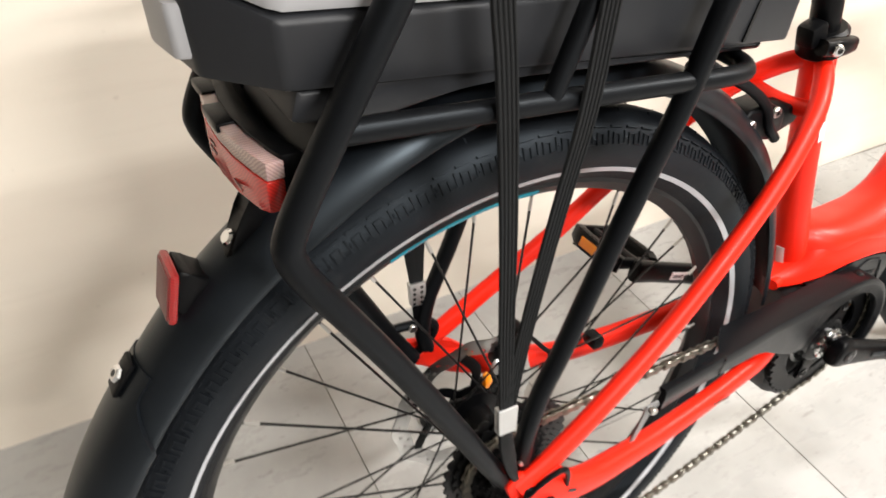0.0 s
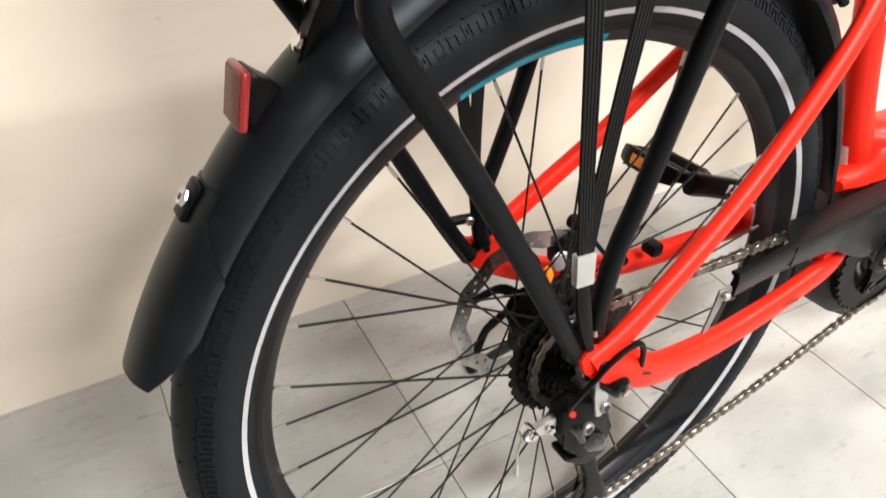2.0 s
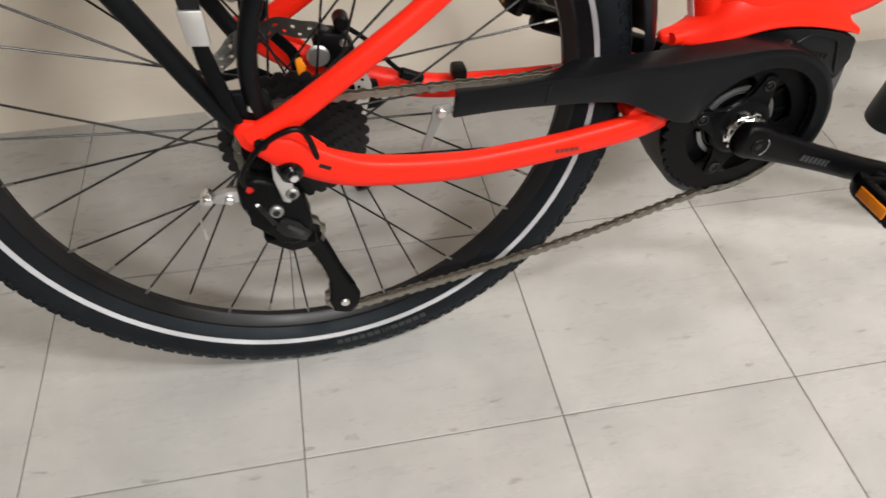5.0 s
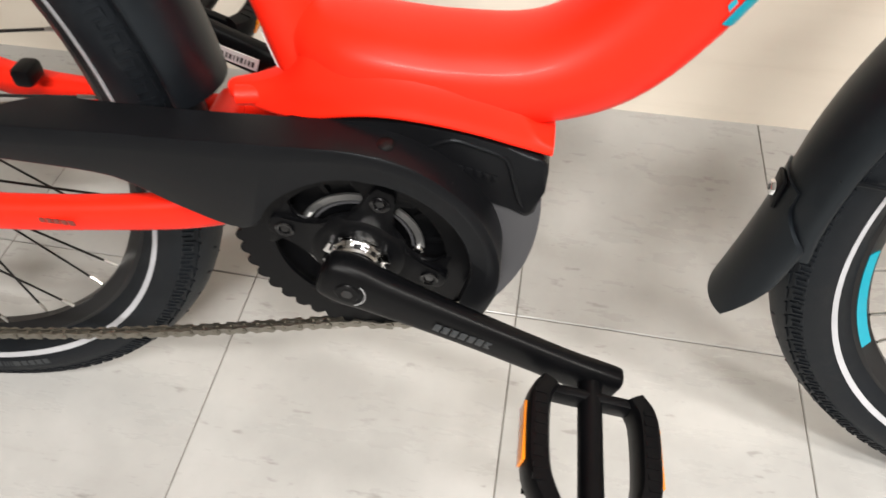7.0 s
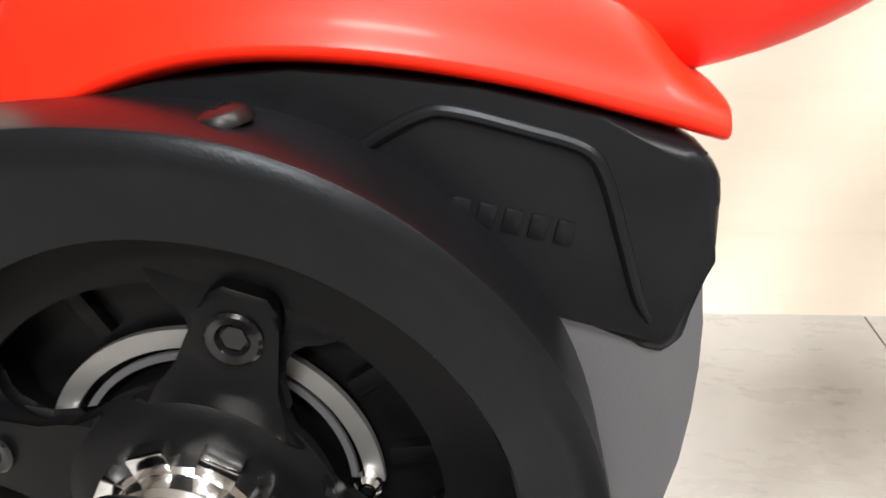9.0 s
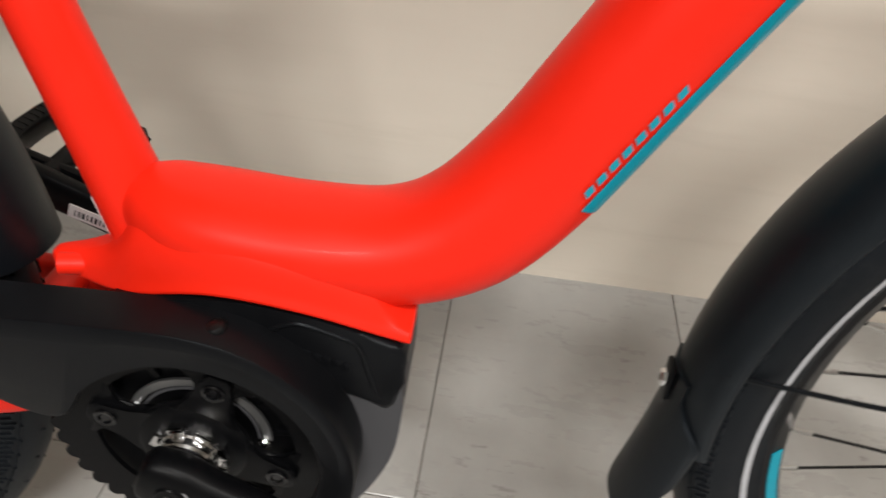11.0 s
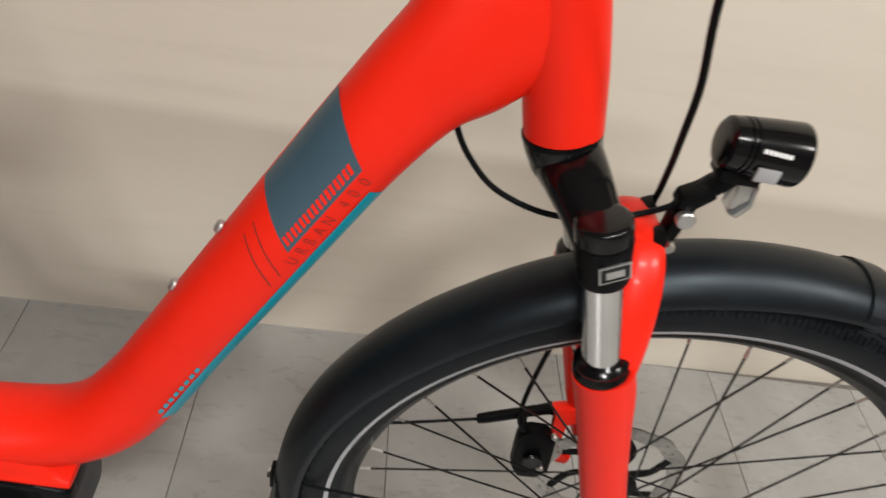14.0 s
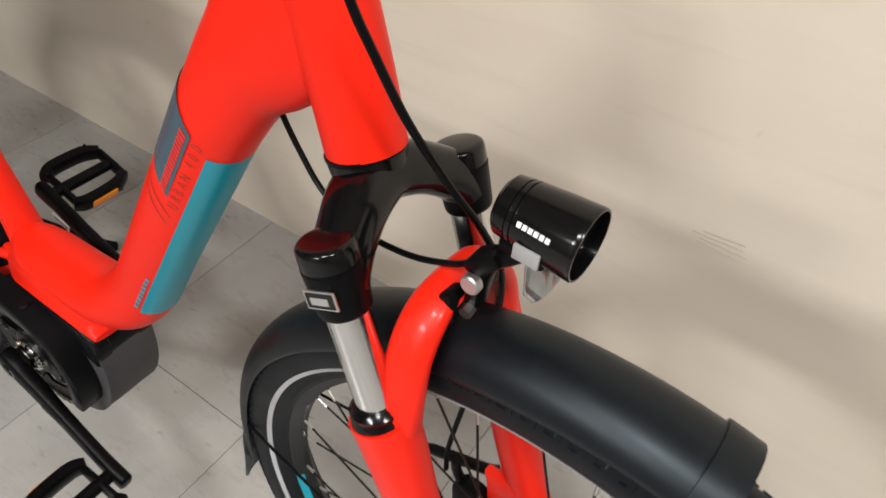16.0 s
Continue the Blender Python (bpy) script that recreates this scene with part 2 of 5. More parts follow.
def smooth_path(points, per=6):
    """A Catmull-Rom line through points, each a tuple of any length."""
    p = [np.array(q, float) for q in points]
    if len(p) == 2 or per <= 1:
        return p
    p = [2 * p[0] - p[1]] + p + [2 * p[-1] - p[-2]]
    out = []
    for i in range(1, len(p) - 2):
        for k in range(per):
            t = k / per
            a, b, c, d = p[i - 1 : i + 3]
            out.append(0.5 * (2 * b + (c - a) * t + (2 * a - 5 * b + 4 * c - d) * t * t + (3 * b - a - 3 * c + d) * t**3))
    out.append(p[-2])
    return out


def sweep(points, seg=16, per=6, power=2.0, ref=(0, 1, 0), bm=None, caps=True):
    """A tube through (x, y, z, a, b): a is the half depth in the plane square to ref, b the half width along ref."""
    bm = bm or bmesh.new()
    line = smooth_path(points, per)
    rings, side = [], Vector(ref)
    for i, q in enumerate(line):
        lo, hi = line[max(i - 1, 0)][:3], line[min(i + 1, len(line) - 1)][:3]
        t = Vector(hi - lo).normalized()
        side = (side - t * side.dot(t)).normalized()
        up = side.cross(t)
        ring = []
        for k in range(seg):
            w = 2 * math.pi * k / seg
            c, s = math.cos(w), math.sin(w)
            c, s = math.copysign(abs(c) ** (2 / power), c), math.copysign(abs(s) ** (2 / power), s)
            ring.append(bm.verts.new(Vector(q[:3]) + up * (q[3] * c) + side * (q[4] * s)))
        rings.append(ring)
    for r0, r1 in zip(rings, rings[1:]):
        for k in range(seg):
            bm.faces.new((r0[k], r0[(k + 1) % seg], r1[(k + 1) % seg], r1[k]))
    if caps:
        bm.faces.new(rings[0])
        bm.faces.new(rings[-1])
    return bm


def rod(points, r, seg=12, per=6, bm=None, ref=(0, 1, 0)):
    return sweep([(*p, r, r) for p in points], seg, per, 2.0, ref, bm)


def lathe(profile, seg=64, start=0.0, end=360.0, centre=(0, 0), bm=None, closed=True):
    """Turns a profile of (radius, y) about the y axis through centre (x, z), from start to end degrees."""
    bm = bm or bmesh.new()
    full = abs(end - start) >= 359.9
    rings = []
    for i in range(seg if full else seg + 1):
        w = radians(start + (end - start) * i / seg)
        rings.append([bm.verts.new((centre[0] + r * math.cos(w), y, centre[1] + r * math.sin(w))) for r, y in profile])
    n, m = len(rings), len(profile)
    for i in range(n if full else n - 1):
        a, b = rings[i], rings[(i + 1) % n]
        for k in range(m if closed else m - 1):
            bm.faces.new((a[k], a[(k + 1) % m], b[(k + 1) % m], b[k]))
    if not full and closed:
        bm.faces.new(rings[0])
        bm.faces.new(rings[-1])
    return bm


def slab(outline, y0, y1, bevel=0.0, segs=2, bm=None):
    """An outline of (x, z) with a thickness from y0 to y1 and rounded edges."""
    own = bmesh.new()
    low = [own.verts.new((x, y0, z)) for x, z in outline]
    high = [own.verts.new((x, y1, z)) for x, z in outline]
    own.faces.new(low)
    own.faces.new(high)
    for i in range(len(outline)):
        j = (i + 1) % len(outline)
        own.faces.new((low[i], low[j], high[j], high[i]))
    if bevel:
        bmesh.ops.bevel(own, geom=list(own.edges), offset=bevel, segments=segs, affect="EDGES", profile=0.5)
    if bm is None:
        return own
    return joined(bm, own)


def joined(bm, other):
    me = bpy.data.meshes.new("joint")
    other.to_mesh(me)
    other.free()
    bm.from_mesh(me)
    bpy.data.meshes.remove(me)
    return bm


def block(x, y, z, sx, sy, sz, bevel=0.0, turn=None, bm=None, segs=2):
    own = bmesh.new()
    bmesh.ops.create_cube(own, size=1.0)
    bmesh.ops.scale(own, vec=(sx, sy, sz), verts=own.verts)
    if bevel:
        bmesh.ops.bevel(own, geom=list(own.edges), offset=bevel, segments=segs, affect="EDGES", profile=0.5)
    m = Matrix.Translation((x, y, z)) @ (turn or Matrix.Identity(4))
    bmesh.ops.transform(own, matrix=m, verts=own.verts)
    return own if bm is None else joined(bm, own)


def disc(p0, p1, r, seg=20, r1=None, bm=None, bevel=0.0):
    """A short cylinder or cone from p0 to p1."""
    a, b = Vector(p0), Vector(p1)
    t = (b - a).normalized()
    s = t.orthogonal().normalized()
    u = t.cross(s)
    prof = [(0, r - bevel), (bevel, r), ((b - a).length - bevel, r1 or r), ((b - a).length, (r1 or r) - bevel)] if bevel else [(0, r), ((b - a).length, r1 or r)]
    bm = bm or bmesh.new()
    rings = [[bm.verts.new(a + t * d + (s * math.cos(w) + u * math.sin(w)) * q) for w in (2 * math.pi * k / seg for k in range(seg))] for d, q in prof]
    for r0, r_ in zip(rings, rings[1:]):
        for k in range(seg):
            bm.faces.new((r0[k], r0[(k + 1) % seg], r_[(k + 1) % seg], r_[k]))
    bm.faces.new(rings[0])
    bm.faces.new(rings[-1])
    return bm


def lettering(name, body, size, m, mat, parent, label="", depth=0.0003, thin=0.0):
    cu = bpy.data.curves.new(name, "FONT")
    cu.body, cu.size, cu.extrude, cu.offset = body, size, depth, thin
    tmp = new(name, cu)
    dg = bpy.context.evaluated_depsgraph_get()
    me = bpy.data.meshes.new_from_object(tmp.evaluated_get(dg))
    bpy.data.objects.remove(tmp)
    bpy.data.curves.remove(cu)
    me.materials.clear()
    me.materials.append(mat)
    return part(name, me, mat, parent, label, m)


# ---- the room ----
TILE_SIZE, FLOOR_TURN, FLOOR_AT = 0.3152, -2.14, (-0.0475, -0.1543)
ROOM = pose(*FLOOR_AT, 0, 0, 0, FLOOR_TURN)
WALL_ROW = 0.72
WALL_FACE = pose(0, 0.5325, 0, 0, 0, -0.77)  # the north wall stands slightly askew to the tiles

floor = tagged(new("floor", mesh_of("floor", block(0.6, -1.4, -0.0165, 7.0, 4.3, 0.03), GROUT)), "pale grey marbled vinyl tiles with thin dark joints", "floor", kind="structure")
floor.matrix_world = ROOM
wall = tagged(new("wall_north", mesh_of("wall_north", block(0.6, 0.10, 1.35, 7.4, 0.20, 2.75), WALL)), "cream painted wall with faint rub marks, scuffs and a painted soft shadow band", "wall", kind="structure")
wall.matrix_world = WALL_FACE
# unseen walls added to close the room, kept dark against bounce
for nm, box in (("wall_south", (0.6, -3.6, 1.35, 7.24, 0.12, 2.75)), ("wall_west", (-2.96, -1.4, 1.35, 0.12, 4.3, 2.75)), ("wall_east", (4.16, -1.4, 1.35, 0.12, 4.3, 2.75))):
    w = tagged(new(nm, mesh_of(nm, block(*box), DIM_WALL)), "plain unseen grey-brown wall, darkened to cut bounced light", "wall", kind="structure")
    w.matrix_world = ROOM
# unseen ceiling added to close the room, greyed to weaken its bounce
ceiling = tagged(new("ceiling", mesh_of("ceiling", block(0.6, -1.4, 2.78, 7.0, 4.3, 0.1), CEILING)), "plain unseen ceiling, greyed to cut bounced light", "ceiling", kind="structure")
ceiling.matrix_world = ROOM

SCUFF_AT = (1.122, 0.444)
for i, (dx, ln) in enumerate(((0.0, 0.052), (-0.006, 0.066), (0.002, 0.060), (-0.004, 0.050))):
    sm = new("scuff_mark", mesh_of("scuff_mark", block(0, 0, 0, ln, 0.0006, 0.0022, 0, pose(0, 0, 0, 0, 3 * i - 4, 0)), SCUFF))
    sm.parent = wall
    sm.matrix_basis = pose(SCUFF_AT[0] + dx, -0.0004, SCUFF_AT[1] - 0.0072 * i)

# ---- the bicycle ----
LEAN = 4.18
AXLE = 0.343
MID, WHEEL_MID = 0.0105, 0.005
SIN_LEAN, COS_LEAN = math.sin(math.radians(LEAN)), math.cos(math.radians(LEAN))
FRONT = 1.115
TUBE_A, TUBE_B = 0.0332, 0.0305
BB = (0.467, 0.307)
bike = tagged(new("electric_bicycle"), "red step-through electric bicycle with black rack, leaning on its stand", "bicycle")
bike.matrix_world = pose(0, 0, 0, -LEAN, 0, 0)
HEAD_AT, HEAD_DOWN = Vector((0.92, 0, 0.785)), Vector((0.32, 0, -0.947)).normalized()
STEER = Matrix.Translation((0, MID, 0)) @ Matrix.Translation(HEAD_AT) @ Matrix.Rotation(radians(-4.7), 4, -HEAD_DOWN) @ Matrix.Translation(-HEAD_AT)


def on_head(s, dx=0.0, y=0.0):
    """A point s metres down the steering axis and dx ahead of it, square to it."""
    ahead = Vector((-HEAD_DOWN.z, 0, HEAD_DOWN.x))
    p = HEAD_AT + HEAD_DOWN * s + ahead * dx
    return (p.x, y, p.z)


SIDE = {-1: Matrix.Identity(4), 1: Matrix.Translation((0, 0.018, 0))}


# wheels
def wheel(name, cx, place, decal, cassette, phase):
    rim = part(name, lathe([(0.297, -0.0115), (0.297, -0.0095), (0.289, -0.009), (0.289, 0.009), (0.297, 0.0095), (0.297, 0.0115), (0.289, 0.0125), (0.2812, 0.0068), (0.2785, 0.0035), (0.2785, -0.0035), (0.2812, -0.0068), (0.289, -0.0125)], 96), RIM_BLACK, bike, "black aluminium bicycle wheel with dark spokes", place @ Matrix.Translation((cx, 0, AXLE)))
    prof = [(0.292, -0.0115), (0.2985, -0.0185), (0.306, -0.0240), (0.314, -0.0277), (0.322, -0.0288), (0.3290, -0.0278), (0.3355, -0.0250), (0.3415, -0.0206), (0.3462, -0.0150), (0.3495, -0.0078), (0.3508, 0.0)]
    prof = prof + [(r, -y) for r, y in prof[-2::-1]]
    tb = lathe(prof, 120)
    for v in tb.verts:
        ground = ((v.co.y + WHEEL_MID) * SIN_LEAN + 0.0004) / COS_LEAN - AXLE
        v.co.z = max(v.co.z, ground)
    part("tyre", tb, RUBBER, rim, "black street tyre with fine tread blocks")
    for s in (-1, 1):
        part("reflective_stripe", lathe([(0.3035, s * 0.0224), (0.3080, s * 0.0248), (0.3080, s * 0.0255), (0.3035, s * 0.0231)], 120), SILVER_PRINT, rim, "silver reflective ring on the tyre")
    # raised tread on the shoulders, one long band of small stepped ridges
    bm = bmesh.new()
    n = 124

    def on_tyre(w0, side, d, r, lift):
        t = max(0.0, (r - 0.322) / (0.3508 - 0.322))
        y = 0.0288 * math.sqrt(max(0.0, 1 - t**2.1))
        w = w0 + d / 0.338
        rr, yy = r + lift * 0.7, (y + lift * 0.8) * side
        x, z = rr * math.cos(w), rr * math.sin(w)
        return (x, yy, max(z, ((yy + WHEEL_MID) * SIN_LEAN + 0.0003) / COS_LEAN - AXLE))

    for s in (-1, 1):
        for i in range(n):
            w0 = 2 * math.pi * (i + (0.5 if s > 0 else 0)) / n
            bars = [(0.0, 0.0013, 0.3285, 0.3380), (0.0013, 0.0072, 0.3285, 0.3298), (0.0060, 0.0073, 0.3298, 0.3368), (0.0073, 0.0134, 0.3355, 0.3369), (0.0121, 0.0134, 0.3285, 0.3355), (0.0030, 0.0148, 0.3400, 0.3412)]
            if i % 2:
                bars.append((0.0152, 0.0166, 0.3320, 0.3496))
            for d0, d1, r0, r1 in bars:
                corners = ((d0, r0), (d1, r0), (d1, r1), (d0, r1))
                top = [bm.verts.new(on_tyre(w0, s, d, r, 0.0008)) for d, r in corners]
                low = [bm.verts.new(on_tyre(w0, s, d, r, -0.0008)) for d, r in corners]
                bm.faces.new(top)
                for k in range(4):
                    bm.faces.new((top[k], top[(k + 1) % 4], low[(k + 1) % 4], low[k]))
    tagged(part("tread", bm, RUBBER, rim), kind="stuff")
    a0, a1 = decal
    d0, d1 = (0.2818, 0.2868) if cassette else (0.2813, 0.2888)
    side = lambda r, lift: (r - 0.5 * lift, -0.0068 - (r - 0.2812) * 0.731 - lift)
    dec = lathe([side(d0, 0.0001), side(d1, 0.0001), side(d1, 0.0008), side(d0, 0.0008)], 16, a0, a1)
    part("decal", dec, TEAL, rim, "teal maker's decal on the rim")
    part("hub", lathe([(0.0, -0.06), (0.008, -0.06), (0.008, -0.036), (0.012, -0.034), (0.029, -0.0335), (0.029, -0.0300), (0.017, -0.026), (0.0145, 0.0), (0.017, 0.026), (0.029, 0.0300), (0.029, 0.0335), (0.012, 0.036), (0.008, 0.06), (0.0, 0.06)], 32, closed=False), BLACK_SATIN, rim)
    # laced spokes, crossed three times
    span = 36
    sp = mesh_of("spoke", rod([(0, 0, 0), (0, 0, 1)], 0.00115, 6), DARK_METAL)
    nip = mesh_of("nipple", disc((0, 0, 0), (0, 0, 0.012), 0.0018, 8, 0.0014), STEEL)
    for i in range(span):
        s = 1 if i % 2 else -1
        twist = (1 if i % 4 < 2 else -1) * radians(62)
        w = radians(phase) + 2 * math.pi * i / span
        a = Vector((0.027 * math.cos(w + twist), s * 0.031, 0.027 * math.sin(w + twist)))
        b = Vector((0.2800 * math.cos(w), s * 0.003, 0.2800 * math.sin(w)))
        d = b - a
        q = d.to_track_quat("Z", "Y").to_matrix().to_4x4()
        part("spoke", sp, DARK_METAL, rim, "", Matrix.Translation(a) @ q @ Matrix.Diagonal((1, 1, d.length, 1)))
        part("nipple", nip, STEEL, rim, "", Matrix.Translation(b - d.normalized() * 0.0145) @ q)
    # brake disc on the far side: ring, holes, carrier
    bm, ns = bmesh.new(), 120
    for y in (0.0465, 0.0483):
        ring = []
        for i in range(ns):
            w = 2 * math.pi * i / ns
            wave = 0.0016 * math.cos(12 * w)
            ring.append([bm.verts.new(((r + wave) * math.cos(w), y, (r + wave) * math.sin(w))) for r in (0.0670, 0.0695, 0.0728, 0.0757, 0.0790, 0.0845)])
        for i in range(ns):
            p, q = ring[i], ring[(i + 1) % ns]
            for k in range(5):
                if (k == 1 and i % 4 == 0) or (k == 3 and i % 4 == 2):
                    continue
                bm.faces.new((p[k], p[k + 1], q[k + 1], q[k]))
    part("brake_disc", bm, STEEL, rim, "perforated steel brake disc")
    for i in range(6):
        w = 2 * math.pi * i / 6
        pts = [(0.020 * math.cos(w), 0.0474, 0.020 * math.sin(w)), (0.045 * math.cos(w + 0.25), 0.0474, 0.045 * math.sin(w + 0.25)), (0.069 * math.cos(w + 0.6), 0.0474, 0.069 * math.sin(w + 0.6))]
        part("disc_arm", sweep([(*p, 0.0058, 0.0012) for p in pts], 8, 4, 3), BLACK_SATIN, rim)
    part("disc_hub", lathe([(0.012, 0.0465), (0.023, 0.0465), (0.023, 0.0483), (0.012, 0.0483)], 36), BLACK_SATIN, rim)
    # pale print on the sidewall, in plain bars
    pr = bmesh.new()
    for base in (272,):
        for k, wd in enumerate((1.3, 1.3, 1.3, 1.3, 1.3, 1.3, 0.3, 0.3, 0.3, 0.3, 1.3, 1.3, 1.3, 1.3, 1.3)):
            a_ = base + 1.75 * k - (4.5 if k > 9 else 0) if k < 6 or k > 9 else base + 10.7 + 0.7 * (k - 6)
            lathe([(0.3125, -0.0272), (0.3185, -0.0285), (0.3185, -0.0289), (0.3125, -0.0276)], 2, a_, a_ + wd, (0, 0), pr)
    tagged(part("sidewall_print", pr, GREY_PRINT, rim, "grey printed bars on the tyre"), kind="stuff")
    if cassette:
        for i, teeth in enumerate((34, 30, 26, 23, 20, 18, 16, 14, 12)):
            r, y = teeth * 0.01275 / (2 * math.pi), -0.0285 - 0.0040 * i
            bm = bmesh.new()
            for side in (y - 0.0009, y + 0.0009):
                ring = []
                for k in range(teeth * 4):
                    w = 2 * math.pi * k / (teeth * 4)
                    rr = r + (0.0028, 0.0018, -0.0022, 0.0018)[k % 4]
                    ring.append((bm.verts.new((rr * math.cos(w), side, rr * math.sin(w))), bm.verts.new((max(0.014, r - 0.013) * math.cos(w), side, max(0.014, r - 0.013) * math.sin(w)))))
                for k in range(len(ring)):
                    p, q = ring[k], ring[(k + 1) % len(ring)]
                    bm.faces.new((p[0], q[0], q[1], p[1]))
            bm.verts.ensure_lookup_table()
            half = len(bm.verts) // 2
            for k in range(0, half, 2):
                j = (k + 2) % half
                bm.faces.new((bm.verts[k], bm.verts[j], bm.verts[half + j], bm.verts[half + k]))
            part("cog", bm, COG, rim, "", None, 25)
    return rim


wheel("rear_wheel", 0.0, Matrix.Translation((0, WHEEL_MID, 0)), (86.5, 112.7), True, 6.3)
wheel("front_wheel", FRONT, Matrix.Translation((0, WHEEL_MID - MID, 0)) @ STEER, (190, 213), False, 26.8)


# main frame
part("down_tube", sweep([(0.428, 0.008, 0.4370, 0.0190, 0.0180), (0.445, 0.006, 0.4350, 0.0240, 0.0280), (0.47, 0.004, 0.4315, 0.0262, 0.0350), (0.52, 0.004, 0.4275, 0.0275, 0.0370), (0.572, 0.005, 0.4290, 0.0308, 0.0365), (0.611, 0.007, 0.4465, 0.0345, 0.0340), (0.6426, MID, 0.4830, 0.0348, 0.0320), (0.6672, MID, 0.5266, 0.0333, 0.0310), (0.7041, MID, 0.5918, 0.0332, 0.0305), (0.7484, MID, 0.6702, 0.0332, 0.0305), (0.7866, MID, 0.7374, 0.0334, 0.0300), (0.8222, MID, 0.7930, 0.0365, 0.0290), (0.8482, MID, 0.8222, 0.0452, 0.0275), (0.8662, MID, 0.8472, 0.0497, 0.0255), (0.8748, MID, 0.8685, 0.0440, 0.0235), (0.8724, MID, 0.9011, 0.0260, 0.0200), (0.8739, MID, 0.9235, 0.0160, 0.0160)], 32, 8, 2.15), RED, bike, "thick curved red down tube")
part("seat_tube", sweep([(0.431, 0.009, 0.415, 0.0205, 0.0225), (0.4145, MID, 0.465, 0.0188, 0.0192), (0.397, MID, 0.523, 0.0172, 0.0172), (0.378, MID, 0.592, 0.0160, 0.0160), (0.353, MID, 0.684, 0.0158, 0.0158)], 28, 6), RED, bike)
h0, h1 = on_head(-0.175, 0.0032), on_head(0.006, 0.001)
part("head_tube", sweep([(*h0, 0.0278, 0.0258), (*on_head(-0.16, 0.0032), 0.0274, 0.0254), (*on_head(-0.05, 0.0032), 0.0274, 0.0254), (*h1, 0.0265, 0.0260)], 32, 6), RED, bike, "", Matrix.Translation((0, MID, 0)))
# red cradle over the motor, flaring to its width
bm = bmesh.new()
rings = []
for x, zb, w, top in ((0.374, 0.3890, 0.0060, 0.4010), (0.388, 0.3870, 0.010, 0.4030), (0.408, 0.3870, 0.018, 0.4100), (0.424, 0.3900, 0.026, 0.4240), (0.434, 0.3935, 0.030, 0.444), (0.450, 0.4000, 0.035, 0.452), (0.475, 0.4075, 0.0385, 0.454), (0.498, 0.4082, 0.040, 0.453), (0.520, 0.4060, 0.040, 0.450), (0.545, 0.4012, 0.039, 0.446), (0.566, 0.3950, 0.0378, 0.434), (0.573, 0.3930, 0.0370, 0.4150), (0.579, 0.3912, 0.0364, 0.4060), (0.584, 0.3895, 0.0356, 0.4020), (0.5868, 0.3886, 0.0350, 0.4005), (0.5878, 0.3884, 0.0346, 0.4000)):
    h = top - zb
    ring = [(x, -w, zb), (x, -w * 1.0, zb + min(0.0065, 0.55 * h)), (x, -w * 0.92, zb + min(0.0105, 0.78 * h)), (x, -w * 0.86, zb + min(h * 0.92, h / 2 + 0.004)), (x, -w * 0.5, top)]
    ring = ring + [(a, -b, c) for a, b, c in ring[::-1]]
    rings.append([bm.verts.new(p) for p in ring])
for r0, r1 in zip(rings, rings[1:]):
    for k in range(10):
        bm.faces.new((r0[k], r0[(k + 1) % 10], r1[(k + 1) % 10], r1[k]))
bm.faces.new(rings[0])
bm.faces.new(rings[-1])
cr = part("motor_cradle", bm, RED, bike, "red cast cradle above the motor")
sub = cr.modifiers.new("round", "SUBSURF")
sub.levels = sub.render_levels = 2
for s in (-1, 1):
    part("chainstay", sweep([(-0.030, s * 0.0870, 0.388, 0.012, 0.006), (-0.006, s * 0.0870, 0.372, 0.0165, 0.0080), (0.03, s * 0.0845, 0.3500, 0.0165, 0.0110), (0.07, s * 0.0785, 0.3345, 0.0150, 0.0120), (0.15, s * 0.0670, 0.3180, 0.0140, 0.0110), (0.22, s * 0.0600, 0.3160, 0.0140, 0.0105), (0.28, s * 0.054, 0.3180, 0.0140, 0.0100), (0.345, s * 0.046, 0.3225, 0.0150, 0.0100), (0.388, s * 0.036, 0.3290, 0.0170, 0.0090)], 20, 8, 2.4), RED, bike, "", SIDE[s])
    part("seatstay", sweep([(-0.036, s * 0.0868, 0.390, 0.0130, 0.0070), (0.0, s * 0.0855, 0.4085, 0.0120, 0.0080), (0.06, s * 0.0815, 0.4480, 0.0108, 0.0085), (0.124, s * 0.0750, 0.4920, 0.0105, 0.0085), (0.19, s * 0.0665, 0.5470, 0.0105, 0.0085), (0.25, s * 0.0545, 0.5960, 0.0105, 0.0085), (0.300, s * 0.0370, 0.6370, 0.0106, 0.0088), (0.331, s * 0.0170, 0.6590, 0.0108, 0.0090), (0.353, s * -0.0030, 0.6720, 0.0098, 0.0085)], 18, 8), RED, bike, "", SIDE[s])
    part("dropout", slab([(-0.049, 0.400), (-0.042, 0.410), (-0.012, 0.402), (0.012, 0.388), (0.026, 0.374), (0.034, 0.336), (0.019, 0.338), (-0.006, 0.364), (-0.030, 0.370), (-0.044, 0.384)], s * 0.0815, s * 0.0895, 0.003), RED, bike, "", SIDE[s])
    b = part("dropout_bolt", disc((-0.0280, s * 0.0885, 0.389), (-0.0280, s * 0.0952, 0.389), 0.0062, 20, None, None, 0.001), BLACK_SATIN, bike, "", SIDE[s])
    part("bolt_socket", disc((-0.0280, s * 0.0950, 0.389), (-0.0280, s * 0.0957, 0.389), 0.0032, 6), BLACK_GLOSS, b)
part("dropout_slot", slab([(0.0165, 0.3600), (0.0262, 0.3550), (0.0280, 0.3580), (0.0183, 0.3632)], -0.0962, -0.0900), BLACK_GLOSS, bike)
